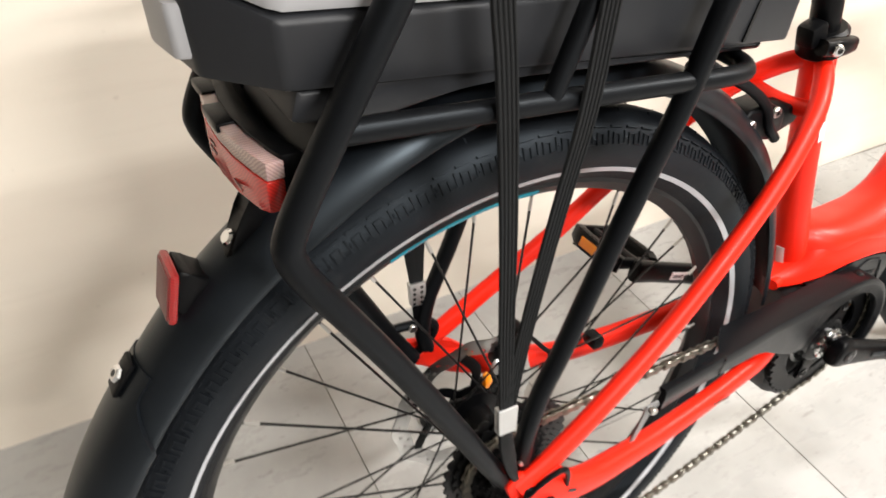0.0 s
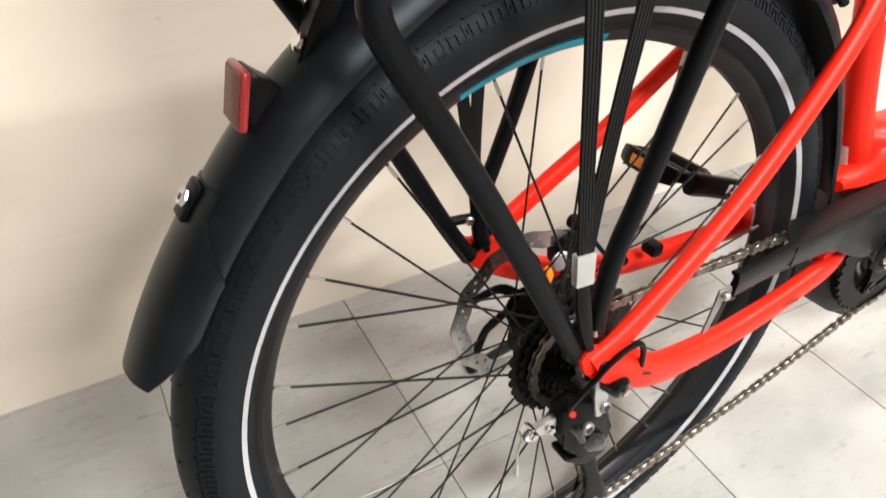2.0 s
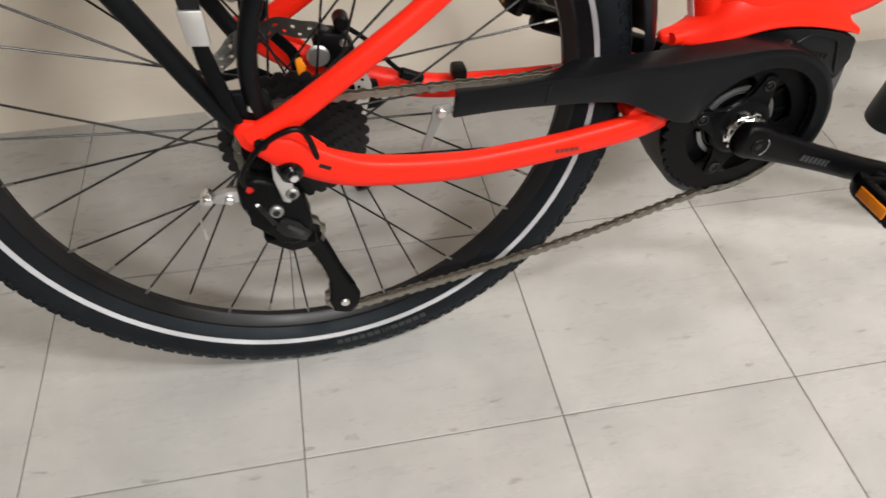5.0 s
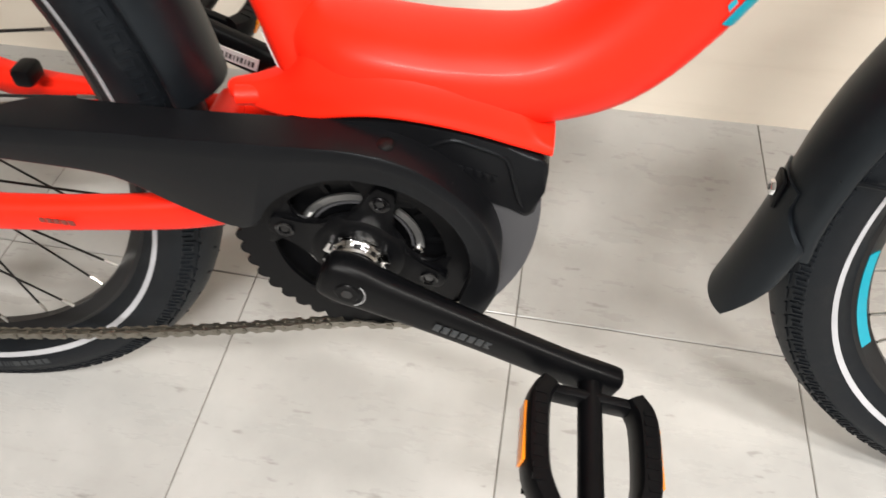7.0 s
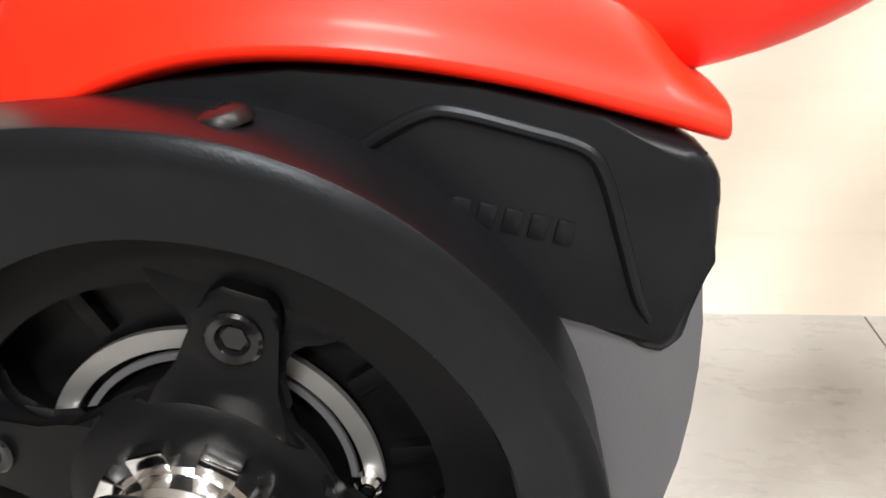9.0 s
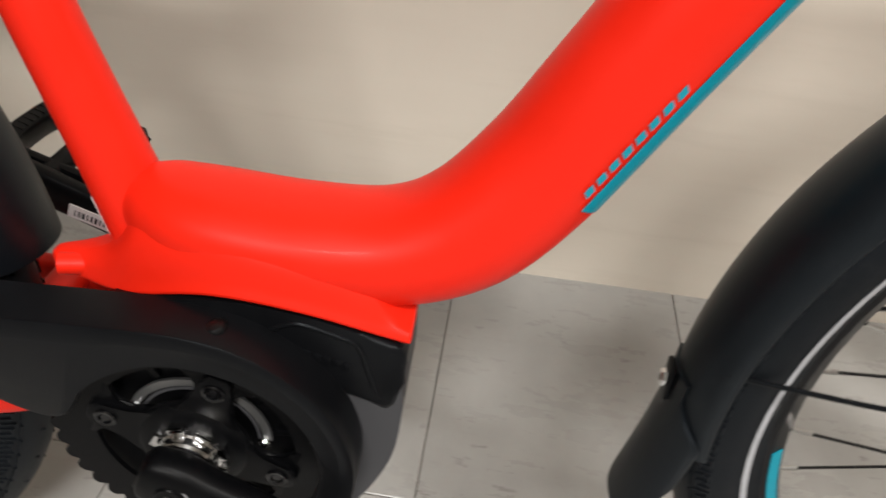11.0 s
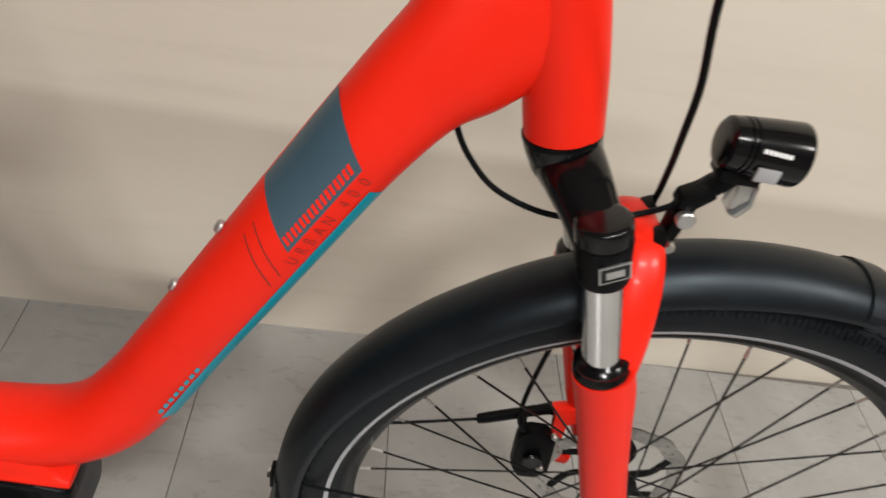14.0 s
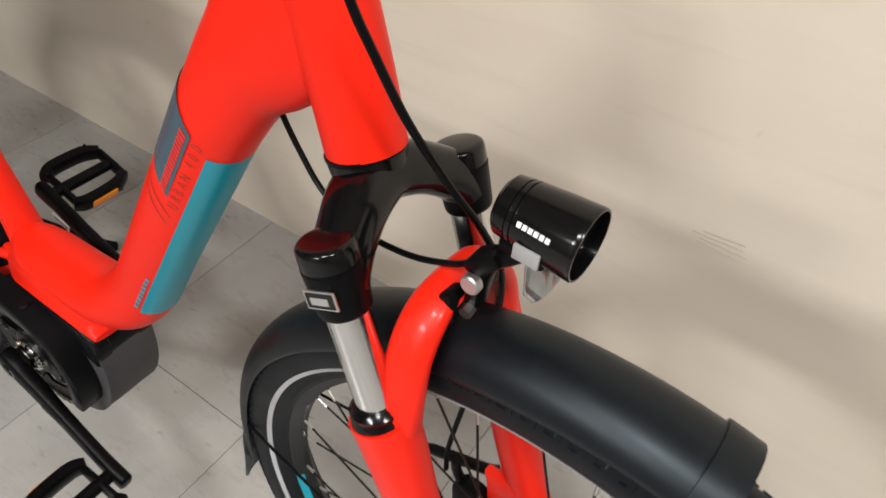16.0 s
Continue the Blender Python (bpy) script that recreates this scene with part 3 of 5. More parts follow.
part("stay_bridge", rod([(0.315, -0.034, 0.640), (0.312, 0.009, 0.637), (0.315, 0.052, 0.640)], 0.008, 12, 4, None, (0, 0, 1)), RED, bike)
part("stay_bridge", rod([(0.345, -0.048, 0.335), (0.345, 0.064, 0.335)], 0.012, 12, 1, None, (0, 0, 1)), RED, bike)
part("cable_peg", rod([(0.404, -0.006, 0.3965), (0.384, -0.011, 0.3972)], 0.0066, 16), RED, bike)
for x, z in ((0.7060, 0.6650), (0.6725, 0.6045)):
    n = Vector((-0.8706, 0, 0.492))
    c = Vector((x, MID, z))
    boss = part("cage_boss", disc(c - n * 0.014, c - n * 0.0015, 0.0062, 18, 0.0056), RED, bike)
    part("cage_bolt", disc(c - n * 0.0015, c + n * 0.0035, 0.0052, 18, None, None, 0.0015), ALU, boss, "silver button-head bolt")
# seat post and clamp
sp0, sp1 = Vector((0.3545, MID, 0.679)), Vector((0.272, MID, 0.96))
part("seat_post", rod([tuple(sp0), tuple(sp1)], 0.0135, 24), BLACK_SATIN, bike)
up = (sp1 - sp0).normalized()
cl = part("seat_clamp", disc(tuple(sp0 - up * 0.002), tuple(sp0 + up * 0.024), 0.0225, 32, None, None, 0.003), BLACK_SATIN, bike, "black seat clamp with a silver bolt")
part("clamp_ear", block(0.3220, 0.004, 0.7010, 0.022, 0.020, 0.022, 0.005, pose(0, 0, 0, 0, -16, 0)), BLACK_SATIN, cl)
part("clamp_ear", sweep([(0.320, -0.0105, 0.6930, 0.0075, 0.0070), (0.345, -0.0130, 0.6910, 0.0085, 0.0070), (0.366, -0.0090, 0.6890, 0.0075, 0.0070)], 14, 4, 3), BLACK_SATIN, cl)
cb = part("clamp_bolt", disc((0.3300, -0.0170, 0.6920), (0.3285, -0.0232, 0.6922), 0.0056, 18, None, None, 0.001), CHROME, cl, "chrome clamp bolt")
part("bolt_socket", disc((0.3287, -0.0229, 0.6922), (0.3284, -0.0236, 0.6922), 0.0028, 6), DARK_METAL, cb)
part("white_sticker", block(0.3790, MID - 0.0163, 0.594, 0.0085, 0.0005, 0.022, 0, pose(0, 0, 0, 0, -16.5, 0) @ pose(0, 0, 0, 0, 0, 6)), WHITE, bike, "small white sticker")
bm, rows = bmesh.new(), []
for k in range(7):
    w, col = radians(-2 + 4.2 * k), []
    for z in (0.4150, 0.4395):
        f = (z - 0.415) / 0.050
        r = 0.0212 - 0.0017 * f
        cx, cy = 0.431 - 0.0165 * f, 0.009 + 0.0015 * f
        col += [bm.verts.new((cx - (r + d) * math.cos(w), cy - (r + d) * math.sin(w), z - 0.004 * math.cos(w))) for d in (0.0, 0.0008)]
    rows.append(col)
for p, q in zip(rows, rows[1:]):
    for a, b in ((0, 1), (1, 3), (3, 2), (2, 0)):
        bm.faces.new((p[a], p[b], q[b], q[a]))
for col in (rows[0], rows[-1]):
    bm.faces.new((col[0], col[1], col[3], col[2]))
bmesh.ops.recalc_face_normals(bm, faces=bm.faces)
part("white_sticker", bm, WHITE, bike, "small white sticker wrapped round the tube")




# motor, cover, chain guard, cranks
def ring_path(points, per=4):
    """A closed smooth outline through points in the bicycle's plane."""
    n, out = len(points), []
    for i in range(n):
        p0, p1, p2, p3 = (Vector(points[(i + k) % n]) for k in (-1, 0, 1, 2))
        for j in range(per):
            f = j / per
            q = 0.5 * (2 * p1 + (p2 - p0) * f + (2 * p0 - 5 * p1 + 4 * p2 - p3) * f * f + (3 * p1 - p0 - 3 * p2 + p3) * f ** 3)
            out.append((q.x, q.y))
    return out


part("motor", slab(ring_path([(0.425, 0.392), (0.46, 0.400), (0.52, 0.402), (0.568, 0.390), (0.582, 0.370), (0.5860, 0.338), (0.5810, 0.296), (0.562, 0.252), (0.535, 0.221), (0.50, 0.204), (0.46, 0.200), (0.425, 0.213), (0.402, 0.245), (0.394, 0.295), (0.400, 0.35)], 3), -0.036, 0.036, 0.010, 4), GREY_MOTOR, bike, "grey cast motor housing")
cover_line = [(0.42, 0.396), (0.445, 0.402), (0.468, 0.4065), (0.498, 0.4085), (0.514, 0.407), (0.536, 0.404), (0.560, 0.398), (0.580, 0.3915), (0.5855, 0.387), (0.5868, 0.380), (0.5862, 0.366), (0.5825, 0.346), (0.5775, 0.3405), (0.572, 0.3425), (0.547, 0.3585), (0.52, 0.352), (0.45, 0.36)]
nose = [(x - 0.0012, z - 0.0012) for x, z in cover_line]
part("motor_nose", slab(nose, -0.0200, 0.0200, 0.003, 2), GUARD_BLACK, bike, "black plastic front of the motor")
for s in (-1, 1):
    cov = part("motor_cover", slab(cover_line, s * 0.018, s * 0.0375, 0.0040, 3), GUARD_BLACK, bike, "black plastic motor cover with raised panel")
    ridge = [(0.506, 0.388, 0.0010, 0.0010), (0.513, 0.3935, 0.0017, 0.0017), (0.524, 0.3990, 0.0017, 0.0017), (0.531, 0.3993, 0.0017, 0.0017), (0.545, 0.3955, 0.0017, 0.0017), (0.557, 0.3915, 0.0017, 0.0017), (0.5615, 0.386, 0.0017, 0.0017), (0.566, 0.372, 0.0017, 0.0017), (0.5705, 0.357, 0.0015, 0.0015), (0.5735, 0.351, 0.0008, 0.0008)]
    part("cover_panel", sweep([(x, s * 0.0372, z, a, b) for x, z, a, b in ridge], 10, 5), GUARD_BLACK, cov)
    if s < 0:
        for i in range(5):
            part("embossed_bar", block(0.5315 + 0.0056 * i, -0.0376, 0.3785 - 0.0014 * i, 0.0040, 0.0010, 0.0054, 0.0003, pose(0, 0, 0, 0, 14, 0)), GUARD_BLACK, cov, "raised bar of the maker's mark")
# chain guard: an arm along the chain and a hood over the ring
bm = bmesh.new()
cx, cz = BB
upper = [(0.145, 0.4060), (0.205, 0.4040), (0.27, 0.4015), (0.33, 0.4005), (0.372, 0.4012), (0.402, 0.4025), (0.425, 0.4033), (0.445, 0.4042)]
lower = [(0.142, 0.3800), (0.195, 0.3785), (0.264, 0.3725), (0.315, 0.3640), (0.352, 0.345), (0.384, 0.331)]
for w in (90, 74, 58, 42, 28, 14, 2, -11, -24):
    a = radians(w)
    upper.append((cx + 0.0976 * math.cos(a), cz + 0.0976 * math.sin(a)))
hood = ((158, 0.0705), (140, 0.0705), (122, 0.0715), (104, 0.0740), (88, 0.0760), (70, 0.0775), (54, 0.0785), (38, 0.0790), (20, 0.0785), (0, 0.0775), (-22, 0.0765))
inner = [(cx + q * math.cos(radians(w)), cz + q * math.sin(radians(w))) for w, q in hood]
lower = lower + inner
upper, lower = smooth_path(upper, 4), smooth_path(lower, 4)
sect = []
for (ux, uz), (lx, lz) in zip(upper, lower):
    d = Vector((lx - ux, lz - uz)).normalized()
    back = 0.0035
    yo = -0.0645 - 0.0135 * min(1.0, max(0.0, (0.33 - ux) / 0.185))
    yi = -0.0685 + 0.0065 * min(1.0, max(0.0, (ux - 0.185) / 0.048)) + 0.0275 * min(1.0, max(0.0, (ux - 0.236) / 0.03))
    line = ((0.0035, yi), (back * 0.2, yi), (0.0, yo + 0.0024), (0.0005, yo + 0.0008), (0.0022, yo), (0.0105, yo - 0.0012), (0.0130, yo - 0.0008))
    ring = [(ux + d.x * f, y, uz + d.y * f) for f, y in line]
    ring += [(lx - d.x * 0.0022, yo, lz - d.y * 0.0022), (lx - d.x * 0.0006, yo + 0.0008, lz - d.y * 0.0006), (lx, yo + 0.003, lz), (lx, yo + 0.008, lz), (ux + d.x * 0.005, yo + 0.006, uz + d.y * 0.005)]
    sect.append([bm.verts.new(p) for p in ring])
for r0, r1 in zip(sect, sect[1:]):
    for k in range(12):
        bm.faces.new((r0[k], r0[(k + 1) % 12], r1[(k + 1) % 12], r1[k]))
bm.faces.new(sect[0])
bm.faces.new(sect[-1])
guard = part("chain_guard", bm, GUARD_BLACK, bike, "black plastic chain guard")
screw = part("guard_screw", lathe([(0.0, 0.0), (0.0060, 0.0), (0.0060, 0.0012), (0.0052, 0.0026), (0.0030, 0.0036), (0.0, 0.0038)], 24, closed=False), COG, guard, "dark steel cross-head screw", pose(0.488, -0.0500, 0.4008, 90, 0, 0) @ pose(0, 0, 0, 0, 0, 12))
part("screw_slot", block(0, 0.0037, 0, 0.0046, 0.0004, 0.0011), DARK_METAL, screw)
part("screw_slot", block(0, 0.0038, 0, 0.0011, 0.0004, 0.0046), DARK_METAL, screw)
part("guard_seam", block(0.2330, -0.0722, 0.3905, 0.0012, 0.0012, 0.0215, 0, pose(0, 0, 0, 0, 12, -4)), BLACK_GLOSS, guard)
br = part("guard_bracket", slab([(0.1235, 0.3945), (0.1390, 0.3950), (0.1430, 0.3870), (0.1310, 0.3810), (0.1190, 0.3480), (0.1120, 0.3480), (0.1220, 0.3810)], -0.0760, -0.0742, 0.0005), CAST, bike, "small flat aluminium bracket")
part("bracket_screw", disc((0.1300, -0.0755, 0.3885), (0.1300, -0.0820, 0.3885), 0.0044, 14, None, None, 0.001), STEEL, br)

# chainring with a four-armed spider
teeth = 40
bm = bmesh.new()
r0 = 0.0845
for y in (-0.0500, -0.0468):
    ring = []
    for k in range(teeth * 4):
        w = 2 * math.pi * k / (teeth * 4)
        rr = r0 + (0.0036, 0.0024, -0.0020, 0.0024)[k % 4]
        ring.append((bm.verts.new((cx + rr * math.cos(w), y, cz + rr * math.sin(w))), bm.verts.new((cx + 0.0600 * math.cos(w), y, cz + 0.0600 * math.sin(w)))))
    for k in range(len(ring)):
        p, q = ring[k], ring[(k + 1) % len(ring)]
        bm.faces.new((p[0], q[0], q[1], p[1]))
bm.verts.ensure_lookup_table()
half = len(bm.verts) // 2
for k in range(0, half, 2):
    j = (k + 2) % half
    bm.faces.new((bm.verts[k], bm.verts[j], bm.verts[half + j], bm.verts[half + k]))
    bm.faces.new((bm.verts[k + 1], bm.verts[j + 1], bm.verts[half + j + 1], bm.verts[half + k + 1]))
ringo = part("chainring", bm, BLACK_SATIN, bike, "black toothed chainring", None, 25)
SPIDER = 71.0
for i in range(4):
    w = radians(SPIDER + 90 * i)
    d, sd = Vector((math.cos(w), 0, math.sin(w))), Vector((-math.sin(w), 0, math.cos(w)))
    c = Vector((cx, 0, cz))
    pts = [(0.026, 0.022), (0.033, 0.0130), (0.040, 0.0098), (0.0560, 0.0090), (0.0605, 0.0080), (0.0635, 0.0050)]
    line = [c + d * a + sd * b for a, b in pts] + [c + d * a - sd * b for a, b in pts[::-1]]
    arm = part("spider_arm", slab([(p.x, p.z) for p in line], -0.0545, -0.0480, 0.002, 2), BLACK_SATIN, ringo)
    web = [(0.036, 0.0098), (0.046, 0.0100), (0.0500, 0.0112), (0.0528, 0.0138), (0.0545, 0.0175), (0.0552, 0.0220), (0.0600, 0.0240)]
    line = [c + d * a + sd * b for a, b in web] + [c + d * a - sd * b for a, b in web[::-1]]
    part("ring_web", slab([(p.x, p.z) for p in line], -0.0502, -0.0466, 0.001, 2), BLACK_SATIN, ringo)
    q = c + d * 0.0520
    part("ring_bolt", lathe([(0.0, -0.0540), (0.0066, -0.0540), (0.0066, -0.0556), (0.0058, -0.0562), (0.0040, -0.0558), (0.0034, -0.0545), (0.0, -0.0545)], 20, 0, 360, (q.x, q.z), closed=False), BLACK_GLOSS, arm)
    part("ring_bolt_socket", disc((q.x, -0.0544, q.z), (q.x, -0.0549, q.z), 0.0030, 6), BLACK_GLOSS, arm)
part("spider_hub", lathe([(0.010, -0.0480), (0.0335, -0.0480), (0.0345, -0.0520), (0.0320, -0.0545), (0.026, -0.0560), (0.010, -0.0560)], 48, 0, 360, BB), BLACK_SATIN, ringo)
# bright ring segments behind the spider
for a0, a1 in ((84, 155), (0, 62), (190, 262)):
    part("motor_ring", lathe([(0.0388, -0.0405), (0.0438, -0.0405), (0.0438, -0.0425), (0.0388, -0.0425)], 24, a0, a1, BB), CAST, bike, "bright aluminium ring segment on the motor")
    part("motor_ring", lathe([(0.0350, -0.0400), (0.0368, -0.0400), (0.0368, -0.0415), (0.0350, -0.0415)], 24, a0, a1, BB), GREY_MOTOR, bike, "grey inner ring segment on the motor")
for w in (155, 0, 262):
    q = (cx + 0.0398 * math.cos(radians(w)), cz + 0.0398 * math.sin(radians(w)))
    bolt = part("motor_bolt", disc((q[0], -0.0415, q[1]), (q[0], -0.0462, q[1]), 0.0036, 16, None, None, 0.0012), CHROME, bike, "small chrome screw")
    part("bolt_socket", disc((q[0], -0.0461, q[1]), (q[0], -0.0465, q[1]), 0.0015, 6), BLACK_GLOSS, bolt)
for w in (35, 8, 118):
    a = radians(w)
    part("motor_rib", sweep([(cx + r * math.cos(a), -0.0385, cz + r * math.sin(a), 0.003, 0.003) for r in (0.046, 0.06, 0.078)], 8, 2, 3), BLACK_SATIN, bike)
part("motor_face", lathe([(0.012, -0.0340), (0.084, -0.0340), (0.084, -0.0375), (0.012, -0.0380)], 48, 0, 360, BB), BLACK_SATIN, bike, "black face plate of the motor")
part("lock_ring", lathe([(0.010, -0.055), (0.0190, -0.055), (0.0190, -0.0605), (0.0178, -0.0615), (0.0178, -0.066), (0.0165, -0.0675), (0.010, -0.0675)], 48, 0, 360, BB), CHROME, bike, "chrome lock ring on the axle")
for i in range(8):
    w = 2 * math.pi * (i + 0.35) / 8
    part("lock_ring_tooth", block(cx + 0.0200 * math.cos(w), -0.0585, cz + 0.0200 * math.sin(w), 0.0062, 0.0060, 0.0098, 0.0008, Matrix.Rotation(-w, 4, "Y")), CHROME, bike)
PED = (0.635, 0.240)


def crank(s):
    d = Vector((PED[0] - BB[0], 0, PED[1] - BB[1] + 0.004)) * (1 if s < 0 else -1)
    c = Vector((BB[0], 0, BB[1]))
    e = c + d
    g = lambda f, y, a, b: (*(c + d * f + Vector((0, s * y, 0))), a, b)
    arm = part("crank_arm", sweep([g(-0.115, 0.078, 0.010, 0.008), g(-0.09, 0.078, 0.0175, 0.0105), g(0.0, 0.078, 0.0200, 0.0115), g(0.12, 0.0795, 0.0175, 0.0105), g(0.45, 0.0830, 0.0148, 0.0085), g(0.85, 0.087, 0.0142, 0.0080), g(1.0, 0.088, 0.0150, 0.0085), g(1.085, 0.088, 0.0148, 0.0085), g(1.108, 0.088, 0.0132, 0.0080), g(1.118, 0.088, 0.0095, 0.0060)], 20, 6, 3.0), BLACK_SATIN, bike, "black aluminium crank arm")
    part("crank_boss", disc((c.x, s * 0.060, c.z), (c.x, s * 0.082, c.z), 0.0155, 28), BLACK_SATIN, arm)
    part("crank_bolt", disc((c.x, s * 0.0885, c.z), (c.x, s * 0.0903, c.z), 0.0085, 24, None, None, 0.0008), BLACK_SATIN, arm)
    part("crank_bolt_socket", disc((c.x, s * 0.090, c.z), (c.x, s * 0.0907, c.z), 0.0042, 6), BLACK_GLOSS, arm)
    if s < 0:
        ax = d.normalized()
        mid = c + d * 0.46
        turn = Matrix.Rotation(math.atan2(-ax.z, ax.x), 4, "Y")
        for k in range(7):
            at = mid + ax * (0.0062 * (k - 3))
            part("crank_mark", block(at.x, -0.0921, at.z, 0.0046, 0.0006, 0.0072, 0.0002, turn), GREY_PRINT, arm, "grey bar of the maker's mark")
        part("crank_line", lathe([(0.0116, -0.0899), (0.0123, -0.0899), (0.0123, -0.0904), (0.0116, -0.0904)], 16, -70, 40, BB), GREY_PLASTIC, arm, "thin pale printed arc")
    ped = part("pedal", rod([(e.x, s * 0.085, e.z), (e.x, s * 0.1, e.z), (e.x, s * 0.185, e.z)], 0.0085, 16, 1, None, (1, 0, 0)), BLACK_SATIN, bike, "black platform pedal with orange reflectors")
    t = Matrix.Translation((e.x, 0, e.z)) @ Matrix.Rotation(radians(PEDAL_TILT[s]), 4, "Y")
    for k in (-1, 1):
        bar = sweep([(k * 0.030, s * 0.103, 0, 0.011, 0.007), (k * 0.037, s * 0.118, 0, 0.0125, 0.008), (k * 0.0375, s * 0.150, 0, 0.0125, 0.008), (k * 0.035, s * 0.172, 0, 0.0125, 0.008), (k * 0.026, s * 0.190, 0, 0.011, 0.007)], 12, 5, 4.0, (1, 0, 0))
        part("pedal_bar", bar, BLACK_SATIN, ped, "", t)
        part("pedal_reflector", block(k * 0.0457, s * 0.143, 0.0, 0.0025, 0.042, 0.013, 0.0008), ORANGE, ped, "orange pedal reflector", t)
        for v in (-1, 1):
            for j in range(9):
                part("grip_rib", block(k * 0.0372, s * (0.116 + 0.0075 * j), v * 0.0120, 0.008, 0.0035, 0.0016), BLACK_SATIN, ped, "", t)
    part("pedal_end", block(0, s * 0.189, 0, 0.054, 0.009, 0.020, 0.004), BLACK_SATIN, ped, "", t)
    part("pedal_end", block(0, s * 0.108, 0, 0.060, 0.009, 0.016, 0.004), BLACK_SATIN, ped, "", t)
    part("end_plate", block(0, s * 0.1938, 0, 0.022, 0.001, 0.009, 0), ALU, ped, "", t)


PEDAL_TILT = {-1: 10.0, 1: 20.0}
crank(-1)
near_parts = set(ob.name for ob in bike.children)
crank(1)
for ob in bike.children:
    if ob.name not in near_parts:
        ob.matrix_basis = SIDE[1] @ ob.matrix_basis
code = part("bar_code_sticker", slab([(0.331, 0.369), (0.362, 0.358), (0.358, 0.3475), (0.327, 0.3585)], 0.0870, 0.0876), WHITE, bike, "white bar code sticker on the crank")
for k in range(9):
    part("code_bar", block(0.3335 + 0.0028 * k, 0.0869, 0.3615 - 0.0010 * k, 0.0010 + 0.0005 * (k % 3), 0.0004, 0.0050, 0, pose(0, 0, 0, 0, 19.5, 0)), GREY_PRINT, code)


# fenders
def arch_section(u, crown, lip, half):
    """A point of the rounded section: u runs from -1 at one lip to 1 at the other."""
    a = radians(82) * u
    return crown - (crown - lip) * (1 - math.cos(a)) / (1 - math.cos(radians(82))), half * math.sin(a) / math.sin(radians(82))


def shell(rings_of, seg):
    """Joins rings of (radius, y) given for angles into one closed skin about the wheel's axle."""
    bm, rings = bmesh.new(), []
    for i in range(seg + 1):
        w, ring = rings_of(i / seg)
        w = radians(w)
        rings.append([bm.verts.new((r * math.cos(w), y, r * math.sin(w))) for r, y in ring])
    n = len(rings[0])
    for p, q in zip(rings, rings[1:]):
        for k in range(n):
            bm.faces.new((p[k], p[(k + 1) % n], q[(k + 1) % n], q[k]))
    bm.faces.new(rings[0])
    bm.faces.new(rings[-1])
    return bm


def fender(name, cx_, place, a0, a1, label, crown, depth, half):
    """A rounded shell from angle a0 to a1; crown and depth list (angle, metres) along it."""
    def ring(f):
        w = a0 + (a1 - a0) * f
        top = float(np.interp(w, *zip(*crown)))
        lip = top - float(np.interp(w, *zip(*depth)))
        outer = [arch_section(k / 10, top, lip, half) for k in range(-10, 11)]
        return w, outer + [(r - 0.0022, y * 0.94) for r, y in outer[::-1]]

    return part(name, shell(ring, 72), BLACK_MATT, bike, label, place @ Matrix.Translation((cx_, 0, AXLE)), 60)


def flap(parent, a0, a1, flare, crown, lip, half):
    """Soft end of a fender: a tongue under the bolt that widens to the full section, its tip drawn in."""
    def ring(f):
        w = a0 + (a1 - a0) * f
        wide = 0.42 + 0.58 * min(1.0, max(0.0, (f - 0.12) / 0.22)) ** 1.3
        wide -= 0.42 * max(0.0, (f - 0.66) / 0.34) ** 1.5
        lift = 0.0014 + flare * f * f
        outer = [arch_section(k / 10 * wide, crown + lift, lip + lift, half + 0.0012) for k in range(-10, 11)]
        return w, outer + [(r - 0.0030, y * 0.93) for r, y in outer[::-1]]

    part("mud_flap", shell(ring, 28), BLACK_MATT, parent, "soft black mud flap", None, 60)
    w = a0 + 2.2
    d = Vector((math.cos(radians(w)), 0, math.sin(radians(w))))
    turn = Matrix.Rotation(radians(90 - w), 4, "Y")
    part("flap_plate", block(*(d * (crown + 0.0030)), 0.026, 0.017, 0.0040, 0.0016, turn), BLACK_SATIN, parent)
    bolt = part("flap_bolt", disc(tuple(d * (crown + 0.0046)), tuple(d * (crown + 0.0085)), 0.0060, 6, 0.0056, None, 0.0008), CHROME, parent, "silver bolt")
    part("bolt_socket", disc(tuple(d * (crown + 0.0084)), tuple(d * (crown + 0.0088)), 0.0024, 6), DARK_METAL, bolt)


REAR_CROWN = ((8, 0.3735), (24, 0.3770), (42, 0.3880), (60, 0.3910), (80, 0.392), (95, 0.3930), (110, 0.3890), (126, 0.3820), (139, 0.3765), (147, 0.3755))
REAR_DEPTH = ((8, 0.0200), (30, 0.0240), (60, 0.0230), (82, 0.0185), (97, 0.0200), (116, 0.0290), (130, 0.0270), (147, 0.0250))
FRONT_CROWN = ((80, 0.3720), (100, 0.3715), (130, 0.3652), (142, 0.3662), (158, 0.3690), (188, 0.3705))
FRONT_DEPTH = ((80, 0.0235), (100, 0.0290), (150, 0.0260), (188, 0.0240))
rf = fender("rear_fender", 0.0, Matrix.Translation((0, WHEEL_MID, 0)), 8, 147, "black plastic rear fender", REAR_CROWN, REAR_DEPTH, 0.0325)
flap(rf, 139.4, 160.6, 0.006, 0.3755, 0.3490, 0.0355)
ff = fender("front_fender", FRONT, Matrix.Translation((0.011, WHEEL_MID - MID, 0.0)) @ STEER, 80, 188, "black plastic front fender", FRONT_CROWN, FRONT_DEPTH, 0.0340)
flap(ff, 179.5, 199, 0.036, 0.3705, 0.3475, 0.0345)
